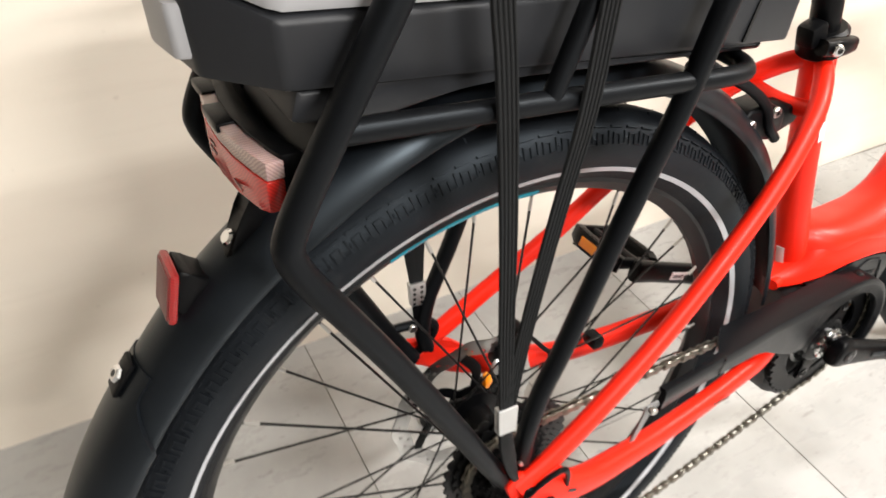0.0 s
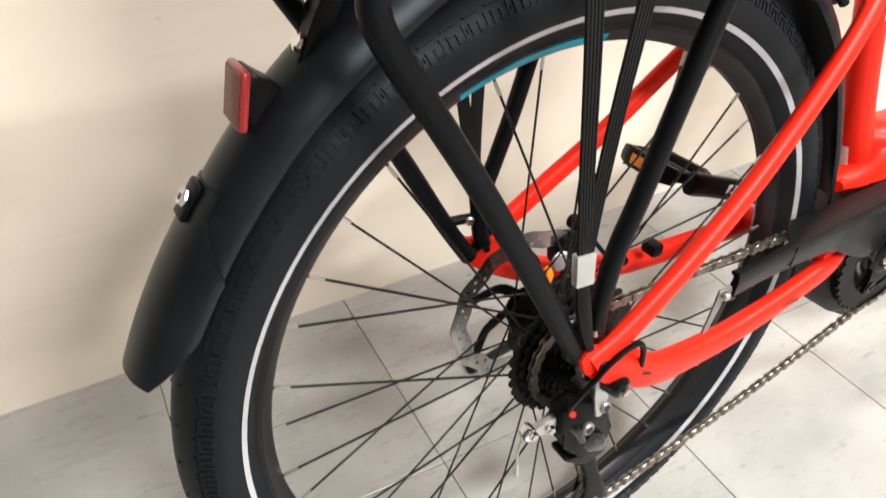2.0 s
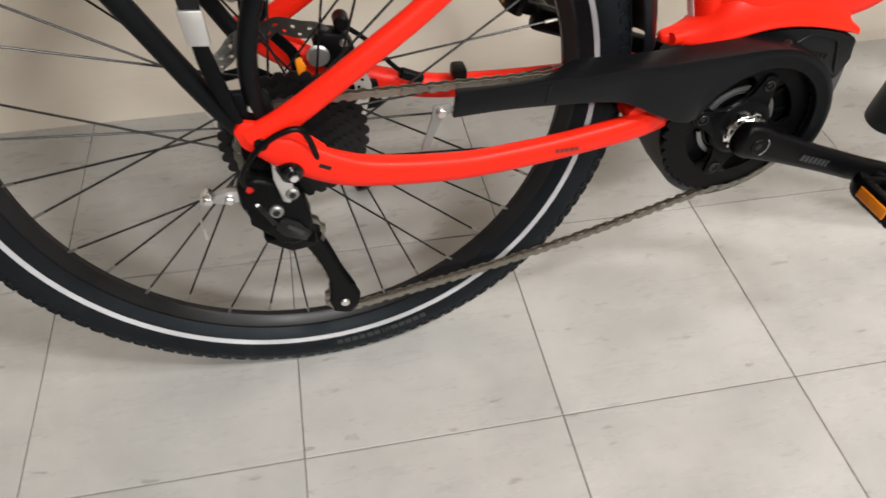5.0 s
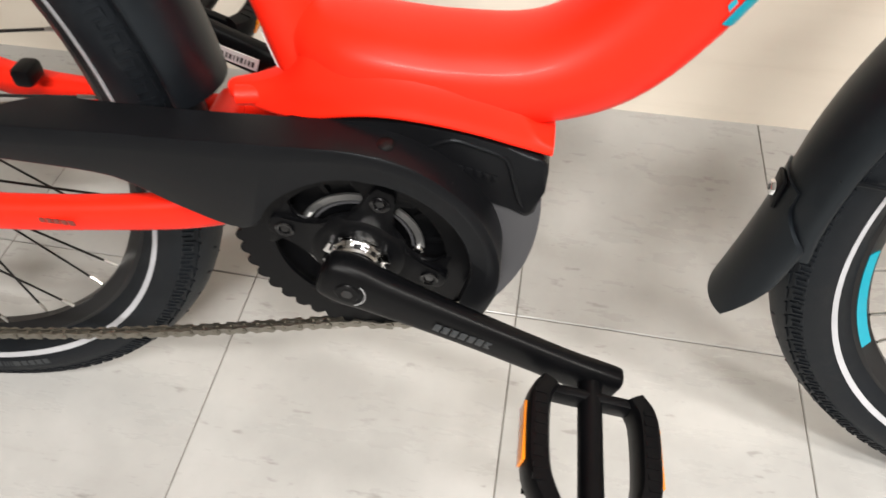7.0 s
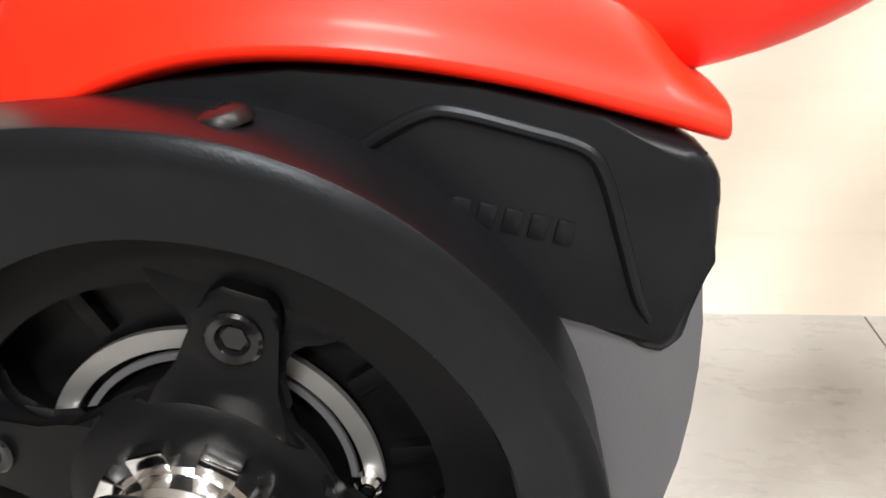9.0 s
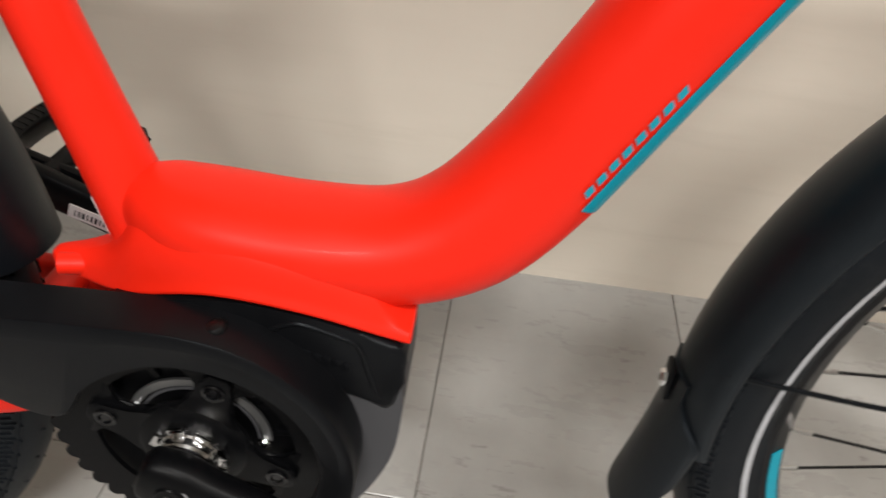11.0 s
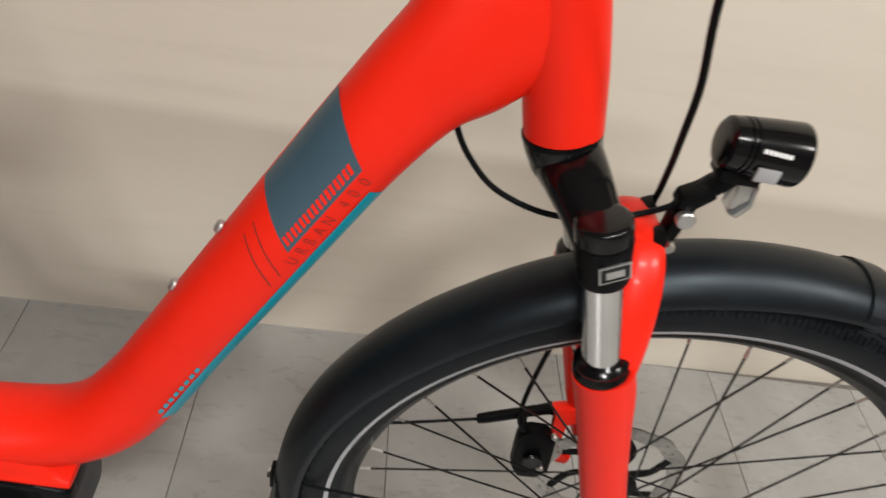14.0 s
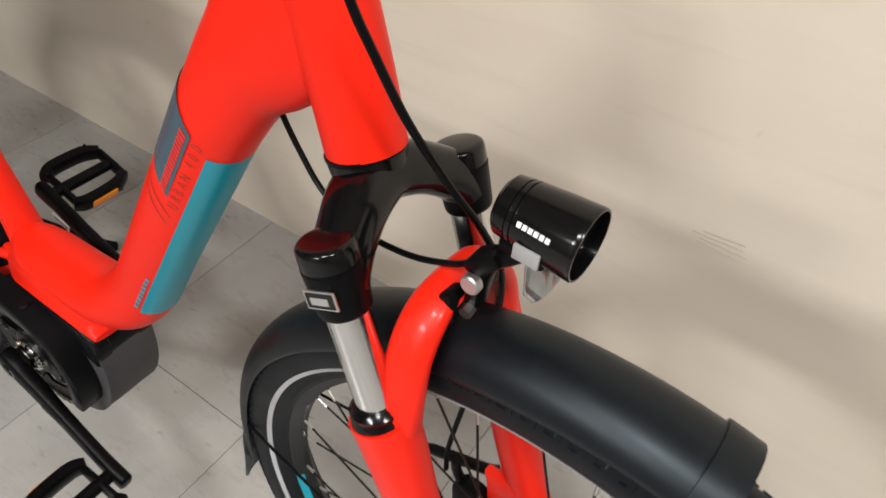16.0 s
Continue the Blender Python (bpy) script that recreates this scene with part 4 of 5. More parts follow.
tip = lathe([(r + 0.0018, y) for r, y in ((0.3510, -0.0335), (0.3560, -0.0328), (0.3625, -0.0275), (0.3680, -0.0195), (0.3710, -0.0105), (0.3720, 0.0), (0.3710, 0.0105), (0.3680, 0.0195), (0.3625, 0.0275), (0.3560, 0.0328), (0.3510, 0.0335), (0.348, 0.029), (0.366, 0.0), (0.348, -0.029))], 8, 78.5, 82.0)
part("fender_tip", tip, BLACK_MATT, ff, "", None, 28)


# fork, turned with the front wheel
def fpart(name, bm, mat, parent=None, label="", angle=35):
    return part(name, bm, mat, parent or bike, label, STEER if parent is None else None, angle)


crown = fpart("fork_crown", sweep([(*on_head(0.005), 0.0252, 0.0252), (*on_head(0.012), 0.0260, 0.0260), (*on_head(0.022, 0.001), 0.0250, 0.0255), (*on_head(0.032, 0.002), 0.0235, 0.0245), (*on_head(0.040, 0.003), 0.0180, 0.0200)], 32, 6), BLACK_GLOSS, None, "glossy black fork crown")
part("headset_ring", sweep([(*on_head(0.0060), 0.0266, 0.0266), (*on_head(0.0090), 0.0266, 0.0266)], 32, 1), BLACK_SATIN, crown)
bridge = [(*on_head(0.066, 0.0180, -0.0635), 0.0170, 0.0178), (*on_head(0.054, 0.0165, -0.0570), 0.0178, 0.0184), (*on_head(0.0415, 0.0120, -0.0410), 0.0175, 0.0195), (*on_head(0.0310, 0.0070, -0.0220), 0.0185, 0.0220), (*on_head(0.0265, 0.0030, 0.0), 0.0185, 0.0240)]
bridge = bridge + [(x, -y, z, a, b) for x, y, z, a, b in bridge[-2::-1]]
part("crown_bridge", sweep(bridge, 28, 8, 2.4, (0.947, 0, 0.32)), BLACK_GLOSS, crown, "glossy black casting that joins both fork legs")
for s in (-1, 1):
    dx, y = 0.018, s * 0.0635
    cap = part("leg_cap", sweep([(*on_head(0.0315, dx, y), 0.0130, 0.0130), (*on_head(0.0325, dx, y), 0.0165, 0.0165), (*on_head(0.0355, dx, y), 0.0184, 0.0184), (*on_head(0.046, dx, y), 0.0186, 0.0186)], 28, 4), BLACK_GLOSS, crown, "rounded black top cap of the fork leg")
    part("leg_clamp", sweep([(*on_head(0.044, dx, y), 0.0185, 0.0185), (*on_head(0.052, dx, y), 0.0186, 0.0186), (*on_head(0.066, dx, y), 0.0180, 0.0180), (*on_head(0.079, dx, y), 0.0172, 0.0172), (*on_head(0.081, dx, y), 0.0155, 0.0155)], 28, 4), BLACK_SATIN, crown)
    part("cap_seam", sweep([(*on_head(0.0475, dx, y), 0.0190, 0.0190), (*on_head(0.0490, dx, y), 0.0190, 0.0190)], 28, 1), BLACK_SATIN, crown)
    st = fpart("stanchion", sweep([(*on_head(0.075, dx, y), 0.0143, 0.0143), (*on_head(0.172, dx, y), 0.0143, 0.0143)], 28, 1), CHROME, None, "polished chrome fork stanchion")
    boot = fpart("dust_seal", sweep([(*on_head(0.158, dx, y), 0.0165, 0.0165), (*on_head(0.162, dx, y), 0.0200, 0.0200), (*on_head(0.1655, dx, y), 0.0192, 0.0192), (*on_head(0.170, dx, y), 0.0212, 0.0212), (*on_head(0.175, dx, y), 0.0212, 0.0212)], 28, 2), BLACK_GLOSS, None, "black rubber dust seal")
    leg = fpart("fork_leg", sweep([(*on_head(0.171, dx + 0.001, y), 0.0235, 0.0225), (*on_head(0.20, dx + 0.003, y), 0.0230, 0.0215), (*on_head(0.26, dx + 0.003, y), 0.0210, 0.0190), (*on_head(0.36, dx + 0.004, y), 0.0200, 0.0175), (*on_head(0.44, dx + 0.010, y), 0.0190, 0.0160), (*on_head(0.478, dx + 0.022, y * 0.96), 0.0175, 0.0120), (*on_head(0.497, dx + 0.026, y * 0.94), 0.0120, 0.0080)], 24, 6, 2.2), FORK_RED, None, "red suspension fork lower leg")
    part("axle_nut", disc(tuple(Vector((FRONT, s * 0.050, AXLE))), (FRONT, s * 0.078, AXLE), 0.0085, 20, None, None, 0.002), BLACK_SATIN, leg)
    part("stay_boss", disc(on_head(0.385, dx - 0.012, y - s * 0.0), on_head(0.385, dx - 0.026, y), 0.007, 16), FORK_RED, leg)
    # fender stay with its plastic end
    e = Vector(on_head(0.385, dx - 0.030, y))
    f0 = Vector((FRONT - 0.341, s * 0.0345, AXLE + 0.028))
    m1 = f0.lerp(e, 0.70)
    m1.z -= 0.012
    stay = fpart("fender_stay", rod([tuple(f0), tuple(f0.lerp(m1, 0.5) - Vector((0, 0, 0.004))), tuple(m1)], 0.0017, 8, 5), BLACK_TUBE, None, "thin black fender stay")
    part("stay_clamp", sweep([(*m1, 0.0045, 0.004), (*m1.lerp(e, 0.15), 0.0062, 0.005), (*m1.lerp(e, 0.85), 0.0062, 0.005), (*e, 0.0075, 0.007)], 12, 3, 3), BLACK_SATIN, stay)
    q = m1.lerp(e, 0.2)
    part("clamp_screw", disc((q.x, q.y + s * 0.004, q.z - 0.005), (q.x, q.y + s * 0.0065, q.z - 0.006), 0.003, 10), STEEL, stay)
arch_line = []
for yy, ss, dd, a, b in ((-0.0630, 0.230, 0.017, 0.0190, 0.0130), (-0.0605, 0.190, 0.026, 0.0150, 0.0150), (-0.0560, 0.154, 0.036, 0.0110, 0.0160), (-0.0480, 0.123, 0.0440, 0.0095, 0.0160), (-0.0340, 0.1020, 0.0500, 0.0088, 0.0155), (-0.016, 0.0925, 0.0530, 0.0085, 0.0145)):
    arch_line.append((*on_head(ss, dd, yy), a, b))
arch_line = arch_line + [(x, -y, z, a, b) for x, y, z, a, b in arch_line[::-1]]
arch = fpart("fork_arch", sweep(arch_line, 20, 6, 2.3, (0.947, 0, 0.32)), FORK_RED, None, "red fork brace arching over the fender")
rec = [on_head(u, v) for u, v in ((0.086, 0.058), (0.084, 0.068), (0.106, 0.066), (0.110, 0.057))]
for s in (-1, 1):
    part("arch_recess", slab([(p[0], p[2]) for p in rec], s * 0.010, s * 0.026, 0.002), BLACK_SATIN, arch)
# maker's mark on the near leg clamp: light frame and bar
tilt = pose(0, 0, 0, 0, -18.7, 0) @ pose(0, 0, 0, 0, 0, 14)
mx, my, mz = on_head(0.062, 0.0225, -0.0817)
mark = fpart("fork_mark", block(mx, my, mz, 0.021, 0.0012, 0.0130, 0, tilt), ALU, None, "small silver maker's mark")
part("mark_field", block(mx, my - 0.0005, mz, 0.0185, 0.0012, 0.0105, 0, tilt), BLACK_GLOSS, mark)
part("mark_bar", block(mx, my - 0.0010, mz, 0.0120, 0.0012, 0.0052, 0, tilt), ALU, mark)
part("yellow_tag", slab([(1.007, 0.622), (1.016, 0.618), (1.012, 0.604), (1.003, 0.608)], 0.0440, 0.0455), YELLOW, bike, "yellow sticker on the fork leg", STEER)
# front brake on the far leg
cal = fpart("front_caliper", slab([(0.998, 0.392), (1.008, 0.404), (1.030, 0.404), (1.042, 0.388), (1.048, 0.340), (1.040, 0.322), (1.016, 0.320), (1.004, 0.338)], 0.036, 0.054, 0.005, 2), BLACK_SATIN, None, "black hydraulic brake caliper")
part("caliper_piston_cap", disc((1.022, 0.034, 0.362), (1.022, 0.029, 0.362), 0.0115, 20, None, None, 0.0015), BLACK_GLOSS, cal)
part("caliper_piston_cap", disc((1.022, 0.052, 0.362), (1.022, 0.060, 0.362), 0.0125, 20, None, None, 0.002), BLACK_SATIN, cal)
part("caliper_bracket", slab([(1.024, 0.436), (1.062, 0.440), (1.066, 0.424), (1.044, 0.414), (1.046, 0.366), (1.070, 0.356), (1.068, 0.342), (1.040, 0.346), (1.036, 0.412)], 0.046, 0.058, 0.003), FORK_RED, cal)
part("caliper_plate", slab([(1.050, 0.424), (1.092, 0.430), (1.106, 0.420), (1.084, 0.410), (1.062, 0.392), (1.052, 0.396)], 0.060, 0.063, 0.001), ALU, cal)
part("caliper_lever", rod([(1.098, 0.062, 0.436), (1.106, 0.066, 0.420), (1.110, 0.066, 0.390)], 0.0060, 10, 4), BLACK_SATIN, cal)
part("banjo", rod([(1.004, 0.044, 0.400), (0.998, 0.044, 0.412), (0.996, 0.044, 0.426)], 0.0052, 10, 3), BLACK_SATIN, cal)
for z in (0.408, 0.350):
    part("caliper_bolt", disc((1.034, 0.036, z), (1.034, 0.030, z), 0.0042, 12, None, None, 0.001), STEEL, cal)
# head lamp
LZ, LY = 0.7935, -0.0025


def turned_x(profile, y, z, seg=36, bm=None):
    bm = bm or bmesh.new()
    rings = [[bm.verts.new((x, y + r * math.cos(2 * math.pi * k / seg), z + r * math.sin(2 * math.pi * k / seg))) for k in range(seg)] for x, r in ((1.049 + (x - 1.049) * 0.84, r * 0.83) for x, r in profile)]
    for a, b in zip(rings, rings[1:]):
        for k in range(seg):
            bm.faces.new((a[k], a[(k + 1) % seg], b[(k + 1) % seg], b[k]))
    if profile[0][1] > 0:
        bm.faces.new(rings[0])
    bm.faces.new(rings[-1])
    return bm


lamp = fpart("head_lamp", turned_x([(1.0205, 0.014), (1.0215, 0.0185), (1.0240, 0.0212), (1.0330, 0.0224), (1.0335, 0.0214), (1.0350, 0.0214), (1.0355, 0.0228), (1.0375, 0.0229), (1.0380, 0.0219), (1.0395, 0.0219), (1.0400, 0.0232), (1.0600, 0.0250), (1.0790, 0.0262), (1.0825, 0.0262), (1.0835, 0.0256), (1.0835, 0.0242), (1.0640, 0.0222)], LY, LZ), BLACK_GLOSS, None, "round black head lamp with clear front lens")
part("lamp_reflector", turned_x([(1.0520, 0.006), (1.0580, 0.016), (1.0640, 0.0222)], LY, LZ), CHROME, lamp)
part("lamp_glass", turned_x([(1.0690, 0.0228), (1.0715, 0.0226), (1.0735, 0.0180), (1.0742, 0.006)], LY, LZ), CLEAR, lamp, "clear plastic lens")
rib = bmesh.new()
block(1.045, LY, LZ - 0.0200, 0.030, 0.022, 0.010, 0.003, None, rib)
part("lamp_foot", rib, BLACK_SATIN, lamp)
tab = part("lamp_tab", slab([(1.047, 0.772), (1.062, 0.770), (1.0645, 0.752), (1.058, 0.741), (1.050, 0.744)], LY - 0.009, LY + 0.009, 0.002), SMOKE, lamp, "clear ribbed tab under the lamp")
part("lamp_window", block(1.0535, LY - 0.0213, LZ - 0.0075, 0.016, 0.002, 0.010, 0.0005), GREY_PLASTIC, lamp)
marks = bmesh.new()
for i in range(6):
    block(1.0455 + 0.0034 * i, LY - 0.0196, LZ + 0.0086 - 0.0002 * i, 0.0026, 0.0008, 0.0030, 0, pose(0, 0, 0, -24, 0, 0), marks)
part("lamp_print", marks, WHITE, lamp, "small white print")
brk = fpart("lamp_bracket", sweep([(1.0185, -0.0065, 0.715, 0.006, 0.008), (1.020, -0.0065, 0.738, 0.007, 0.009), (1.026, -0.0045, 0.752, 0.006, 0.009), (1.040, -0.0025, 0.766, 0.006, 0.010), (1.046, -0.0025, 0.774, 0.005, 0.009)], 12, 4, 3), BLACK_SATIN, None, "black lamp bracket")
part("bracket_bolt", disc((1.0205, -0.0145, 0.738), (1.0205, -0.0210, 0.738), 0.0068, 18, None, None, 0.001), ALU, brk, "silver bracket bolt")
part("bracket_bolt", disc((1.0190, -0.0125, 0.7125), (1.0195, -0.0195, 0.7115), 0.0045, 6), STEEL, brk)
part("bracket_wing", slab([(1.013, 0.752), (1.030, 0.764), (1.036, 0.758), (1.022, 0.742), (1.012, 0.744)], -0.0165, 0.0015, 0.002), BLACK_SATIN, brk)
# fender rivet behind the crown
part("fender_rivet", disc((0.993, -0.010, 0.6935), (0.9925, -0.010, 0.6975), 0.0065, 16, None, None, 0.001), STEEL, bike, "steel fender rivet", STEER)
# hoses and cables
part("brake_hose", rod([(0.915, -0.075, 1.06), (0.932, -0.064, 0.985), (0.948, -0.054, 0.930), (0.957, -0.047, 0.897), (0.964, -0.041, 0.876), (0.978, -0.030, 0.839), (0.994, -0.007, 0.792), (1.006, 0.012, 0.758), (1.016, 0.032, 0.715), (1.014, 0.050, 0.665), (1.008, 0.058, 0.60), (0.998, 0.058, 0.52), (0.992, 0.052, 0.45), (0.996, 0.046, 0.424)], 0.0025, 10, 6), BLACK_SATIN, bike, "black brake hose")
part("lamp_cable", rod([(0.842, 0.010, 0.800), (0.846, 0.012, 0.788), (0.853, 0.012, 0.771), (0.866, 0.012, 0.749), (0.889, 0.008, 0.728), (0.925, 0.002, 0.7175), (0.962, 0.0, 0.7190), (0.990, -0.002, 0.729), (1.012, -0.006, 0.745), (1.030, 0.0, 0.765)], 0.0022, 10, 6), BLACK_SATIN, bike, "black lamp cable")


# rack
def rack_bar(points, r=0.0062, name="rack_tube", ref=(0, 1, 0)):
    return part(name, rod(points, r, 14, 6, None, ref), BLACK_TUBE, bike)


for s in (-1, 1):
    y = -0.080 if s < 0 else 0.098
    rack_bar([(-0.040, y * 0.95, 0.392), (-0.053, y * 0.98, 0.414), (-0.0690, y, 0.4430), (-0.1000, y, 0.5030), (-0.1425, y, 0.5820), (-0.1765, y, 0.6410), (-0.1945, y, 0.6710), (-0.2030, y, 0.6900), (-0.2025, y, 0.7040), (-0.1880, y, 0.7330), (-0.1665, y, 0.7700), (-0.1425, y, 0.8110), (-0.113, y, 0.862)], 0.0088)
    o = 0.0 if s < 0 else 0.012
    rack_bar([(-0.024, y * 0.94, 0.402), (-0.0275, y * 0.97, 0.424), (-0.0265 + o * 0.5, y, 0.4580), (-0.0180 + o, y, 0.4950), (-0.0030 + o, y, 0.5330), (0.0190 + o, y, 0.5960), (0.0420 + o, y, 0.6580), (0.0680 + o, y, 0.7220), (0.0850 + o * 0.5, y, 0.780), (0.112, y, 0.862)], 0.0080)
    rack_bar([(-0.174, y, 0.7548), (-0.078, y, 0.7470), (0.013, y, 0.7395), (0.073, y, 0.7342)], 0.0068)
    rack_bar([(-0.0440, y, 0.7455), (-0.0255, y, 0.793), (-0.001, y, 0.862)], 0.0062)
    if s > 0:
        link = part("rack_shoe", rod([(-0.066, y, 0.437), (-0.040, y, 0.434), (-0.016, y, 0.428), (-0.013, y, 0.414), (-0.028, y, 0.398), (-0.044, y, 0.388)], 0.0050, 10, 4), BLACK_TUBE, bike, "open black rack foot")
        part("shoe_bolt", disc((-0.040, y - 0.004, 0.434), (-0.040, y - 0.008, 0.434), 0.0045, 12, None, None, 0.001), STEEL, link)
        continue
    shoe = part("rack_shoe", slab([(-0.060, 0.414), (-0.046, 0.432), (-0.016, 0.430), (-0.012, 0.404), (-0.024, 0.388), (-0.044, 0.388), (-0.056, 0.396)], y - 0.008 * s, y, 0.003), BLACK_TUBE, bike, "flat black rack foot")
    part("shoe_bolt", disc((-0.030, y - 0.001 * s, 0.418), (-0.030, y + 0.004 * s, 0.418), 0.0045, 12, None, None, 0.001), STEEL, shoe)
rack_bar([(0.070, -0.080, 0.7338), (0.110, -0.080, 0.7310), (0.132, -0.073, 0.7292), (0.146, -0.048, 0.7280), (0.150, 0.009, 0.7275), (0.146, 0.066, 0.7280), (0.132, 0.091, 0.7292), (0.110, 0.098, 0.7310), (0.070, 0.098, 0.7338)], 0.0068, "rack_hoop", (0, 0, 1))
rack_bar([(0.095, -0.058, 0.732), (0.125, -0.040, 0.730), (0.132, 0.0, 0.730), (0.125, 0.040, 0.730), (0.095, 0.058, 0.732), (0.03, 0.06, 0.737)], 0.0050, "rack_hoop", (0, 0, 1))
rack_bar([(0.140, 0, 0.7240), (0.184, -0.010, 0.6975), (0.2275, -0.014, 0.6745), (0.2570, -0.0155, 0.6525), (0.2690, -0.0165, 0.6300), (0.2830, -0.0170, 0.6150)], 0.0047, "rack_arm")
joint = part("rack_joint", slab([(0.232, 0.640), (0.240, 0.6500), (0.268, 0.6520), (0.292, 0.6400), (0.294, 0.6200), (0.278, 0.6120), (0.246, 0.6230)], -0.0150, 0.0150, 0.0045, 3), BLACK_SATIN, bike, "black clamp of the rack arm")
for x, z in ((0.2423, 0.6365), (0.2740, 0.6430)):
    jb = part("joint_bolt", disc((x, -0.0145, z), (x, -0.0190, z), 0.0052, 16, None, None, 0.001), STEEL, joint)
    part("bolt_socket", disc((x, -0.0189, z), (x, -0.0194, z), 0.0024, 6), DARK_METAL, jb)
part("joint_link", slab([(0.272, 0.634), (0.300, 0.642), (0.318, 0.638), (0.318, 0.622), (0.296, 0.616), (0.274, 0.616)], -0.012, 0.014, 0.004), BLACK_SATIN, joint)
part("upper_hoop", rod([(0.19, -0.072, 0.870), (0.12, -0.080, 0.868), (0.0, -0.080, 0.868), (-0.10, -0.080, 0.868), (-0.17, -0.070, 0.868), (-0.19, -0.03, 0.868), (-0.19, 0.03, 0.868), (-0.17, 0.070, 0.868), (-0.10, 0.080, 0.868), (0.0, 0.080, 0.868), (0.12, 0.080, 0.868), (0.19, 0.072, 0.870)], 0.0068, 12, 5, None, (0, 0, 1)), BLACK_TUBE, bike)
# elastic straps: ribbed bands that meet in a buckle
BAND_BACK = [(-0.094, 0.865), (-0.0880, 0.810), (-0.0828, 0.7749), (-0.0765, 0.7181), (-0.0705, 0.6507), (-0.0648, 0.5699), (-0.0592, 0.5043)]
BAND_FRONT = [(-0.014, 0.865), (-0.0180, 0.800), (-0.0225, 0.7370), (-0.0335, 0.6770), (-0.0440, 0.6150), (-0.0525, 0.5520), (-0.0575, 0.5000)]
for s in (-1, 1):
    y = -0.0885 if s < 0 else 0.0985
    ox, oz = (0.0, 0.0) if s < 0 else (0.026, -0.022)
    for path in (BAND_BACK, BAND_FRONT):
        path = [(x + ox * (0.865 - z) / 0.36, z + oz * (0.865 - z) / 0.36) for x, z in path]
        band = part("elastic_strap", sweep([(x, y, z, 0.0078 - 0.0003 * k, 0.0011) for k, (x, z) in enumerate(path)], 12, 5, 4, (0, 1, 0)), STRAP, bike, "black ribbed elastic luggage strap")
        for k in range(5):
            o = (k - 2) * 0.0031
            part("strap_rib", sweep([(x + o * (1 - 0.035 * n), y + s * 0.0008, z, 0.0011, 0.0012) for n, (x, z) in enumerate(path)], 8, 5, 2, (0, 1, 0)), STRAP, band)
    bx, bz = -0.0585 + ox, 0.4940 + oz
    buckle = part("strap_buckle", slab([(bx - 0.0092, bz + 0.0150), (bx + 0.0088, bz + 0.0135), (bx + 0.0096, bz - 0.0145), (bx - 0.0070, bz - 0.0130)], y - 0.0035, y + 0.0035, 0.0012), ALU, bike, "silver metal strap clip")
    if s > 0:
        for k in range(8):
            part("clip_hole", disc((bx - 0.004 + 0.008 * (k % 2), y - 0.0034, bz - 0.010 + 0.0062 * (k // 2)), (bx - 0.004 + 0.008 * (k % 2), y - 0.0037, bz - 0.010 + 0.0062 * (k // 2)), 0.0019, 8), DARK_METAL, buckle)
    part("strap_tail", sweep([(bx + 0.001, y, bz - 0.014, 0.006, 0.002), (bx + 0.0045, y, bz - 0.036, 0.007, 0.003), (bx + 0.0115, y, bz - 0.066, 0.0055, 0.003), (bx + 0.0175, y, bz - 0.084, 0.003, 0.003)], 10, 4, 3), BLACK_SATIN, buckle)
# battery on the rack
plan = [(-0.192, -0.064), (0.186, -0.064), (0.196, -0.054), (0.196, 0.054), (0.186, 0.064), (-0.192, 0.064), (-0.226, 0.034), (-0.230, 0.0), (-0.226, -0.034)]


def tray(plan_, zlow, zhigh, shrink, bevel):
    bm = bmesh.new()
    low = [bm.verts.new((x * shrink, y * shrink, zlow(x))) for x, y in plan_]
    high = [bm.verts.new((x, y, zhigh(x))) for x, y in plan_]
    bm.faces.new(low)
    bm.faces.new(high)
    for i in range(len(plan_)):
        j = (i + 1) % len(plan_)
        bm.faces.new((low[i], low[j], high[j], high[i]))
    bmesh.ops.bevel(bm, geom=list(bm.edges), offset=bevel, segments=2, affect="EDGES", profile=0.5)
    return bm


bat = part("battery", tray(plan, lambda x: 0.7720 - 0.090 * (x + 0.2), lambda x: 0.8072 - 0.068 * (x + 0.2) + 0.4 * max(0.0, -0.192 - x), 0.985, 0.0035), BATTERY_BLACK, bike, "black rack battery with a grey top")
part("battery_top", tray(plan, lambda x: 0.8077 - 0.068 * (x + 0.2) + 0.4 * max(0.0, -0.192 - x), lambda x: 0.857 - 0.060 * (x + 0.2), 0.998, 0.006), GREY_PLASTIC, bat, "silver-grey battery lid")
part("battery_end", tray([(-0.2220, -0.0325), (-0.2220, 0.0325), (-0.2320, 0.0300), (-0.2360, 0.0), (-0.2320, -0.0300)], lambda x: 0.783, lambda x: 0.811, 0.995, 0.003), GREY_PLASTIC, bat, "silver-grey end cap")
part("battery_seam", slab([(0.142, 0.784), (0.1445, 0.784), (0.135, 0.745), (0.1325, 0.745)], -0.0647, -0.0600), BLACK_GLOSS, bat)
mount = part("battery_mount", slab([(-0.189, 0.7540), (-0.180, 0.7515), (-0.130, 0.7475), (-0.085, 0.7535), (-0.060, 0.7535), (0.160, 0.7335), (0.166, 0.7380), (0.150, 0.7420), (-0.100, 0.7640), (-0.184, 0.7710)], -0.0590, 0.0590, 0.0035, 2), BATTERY_BLACK, bike, "black battery carrier rail")
part("mount_screw", disc((-0.165, -0.030, 0.7500), (-0.165, -0.030, 0.7440), 0.0055, 14, None, None, 0.001), ALU, mount)
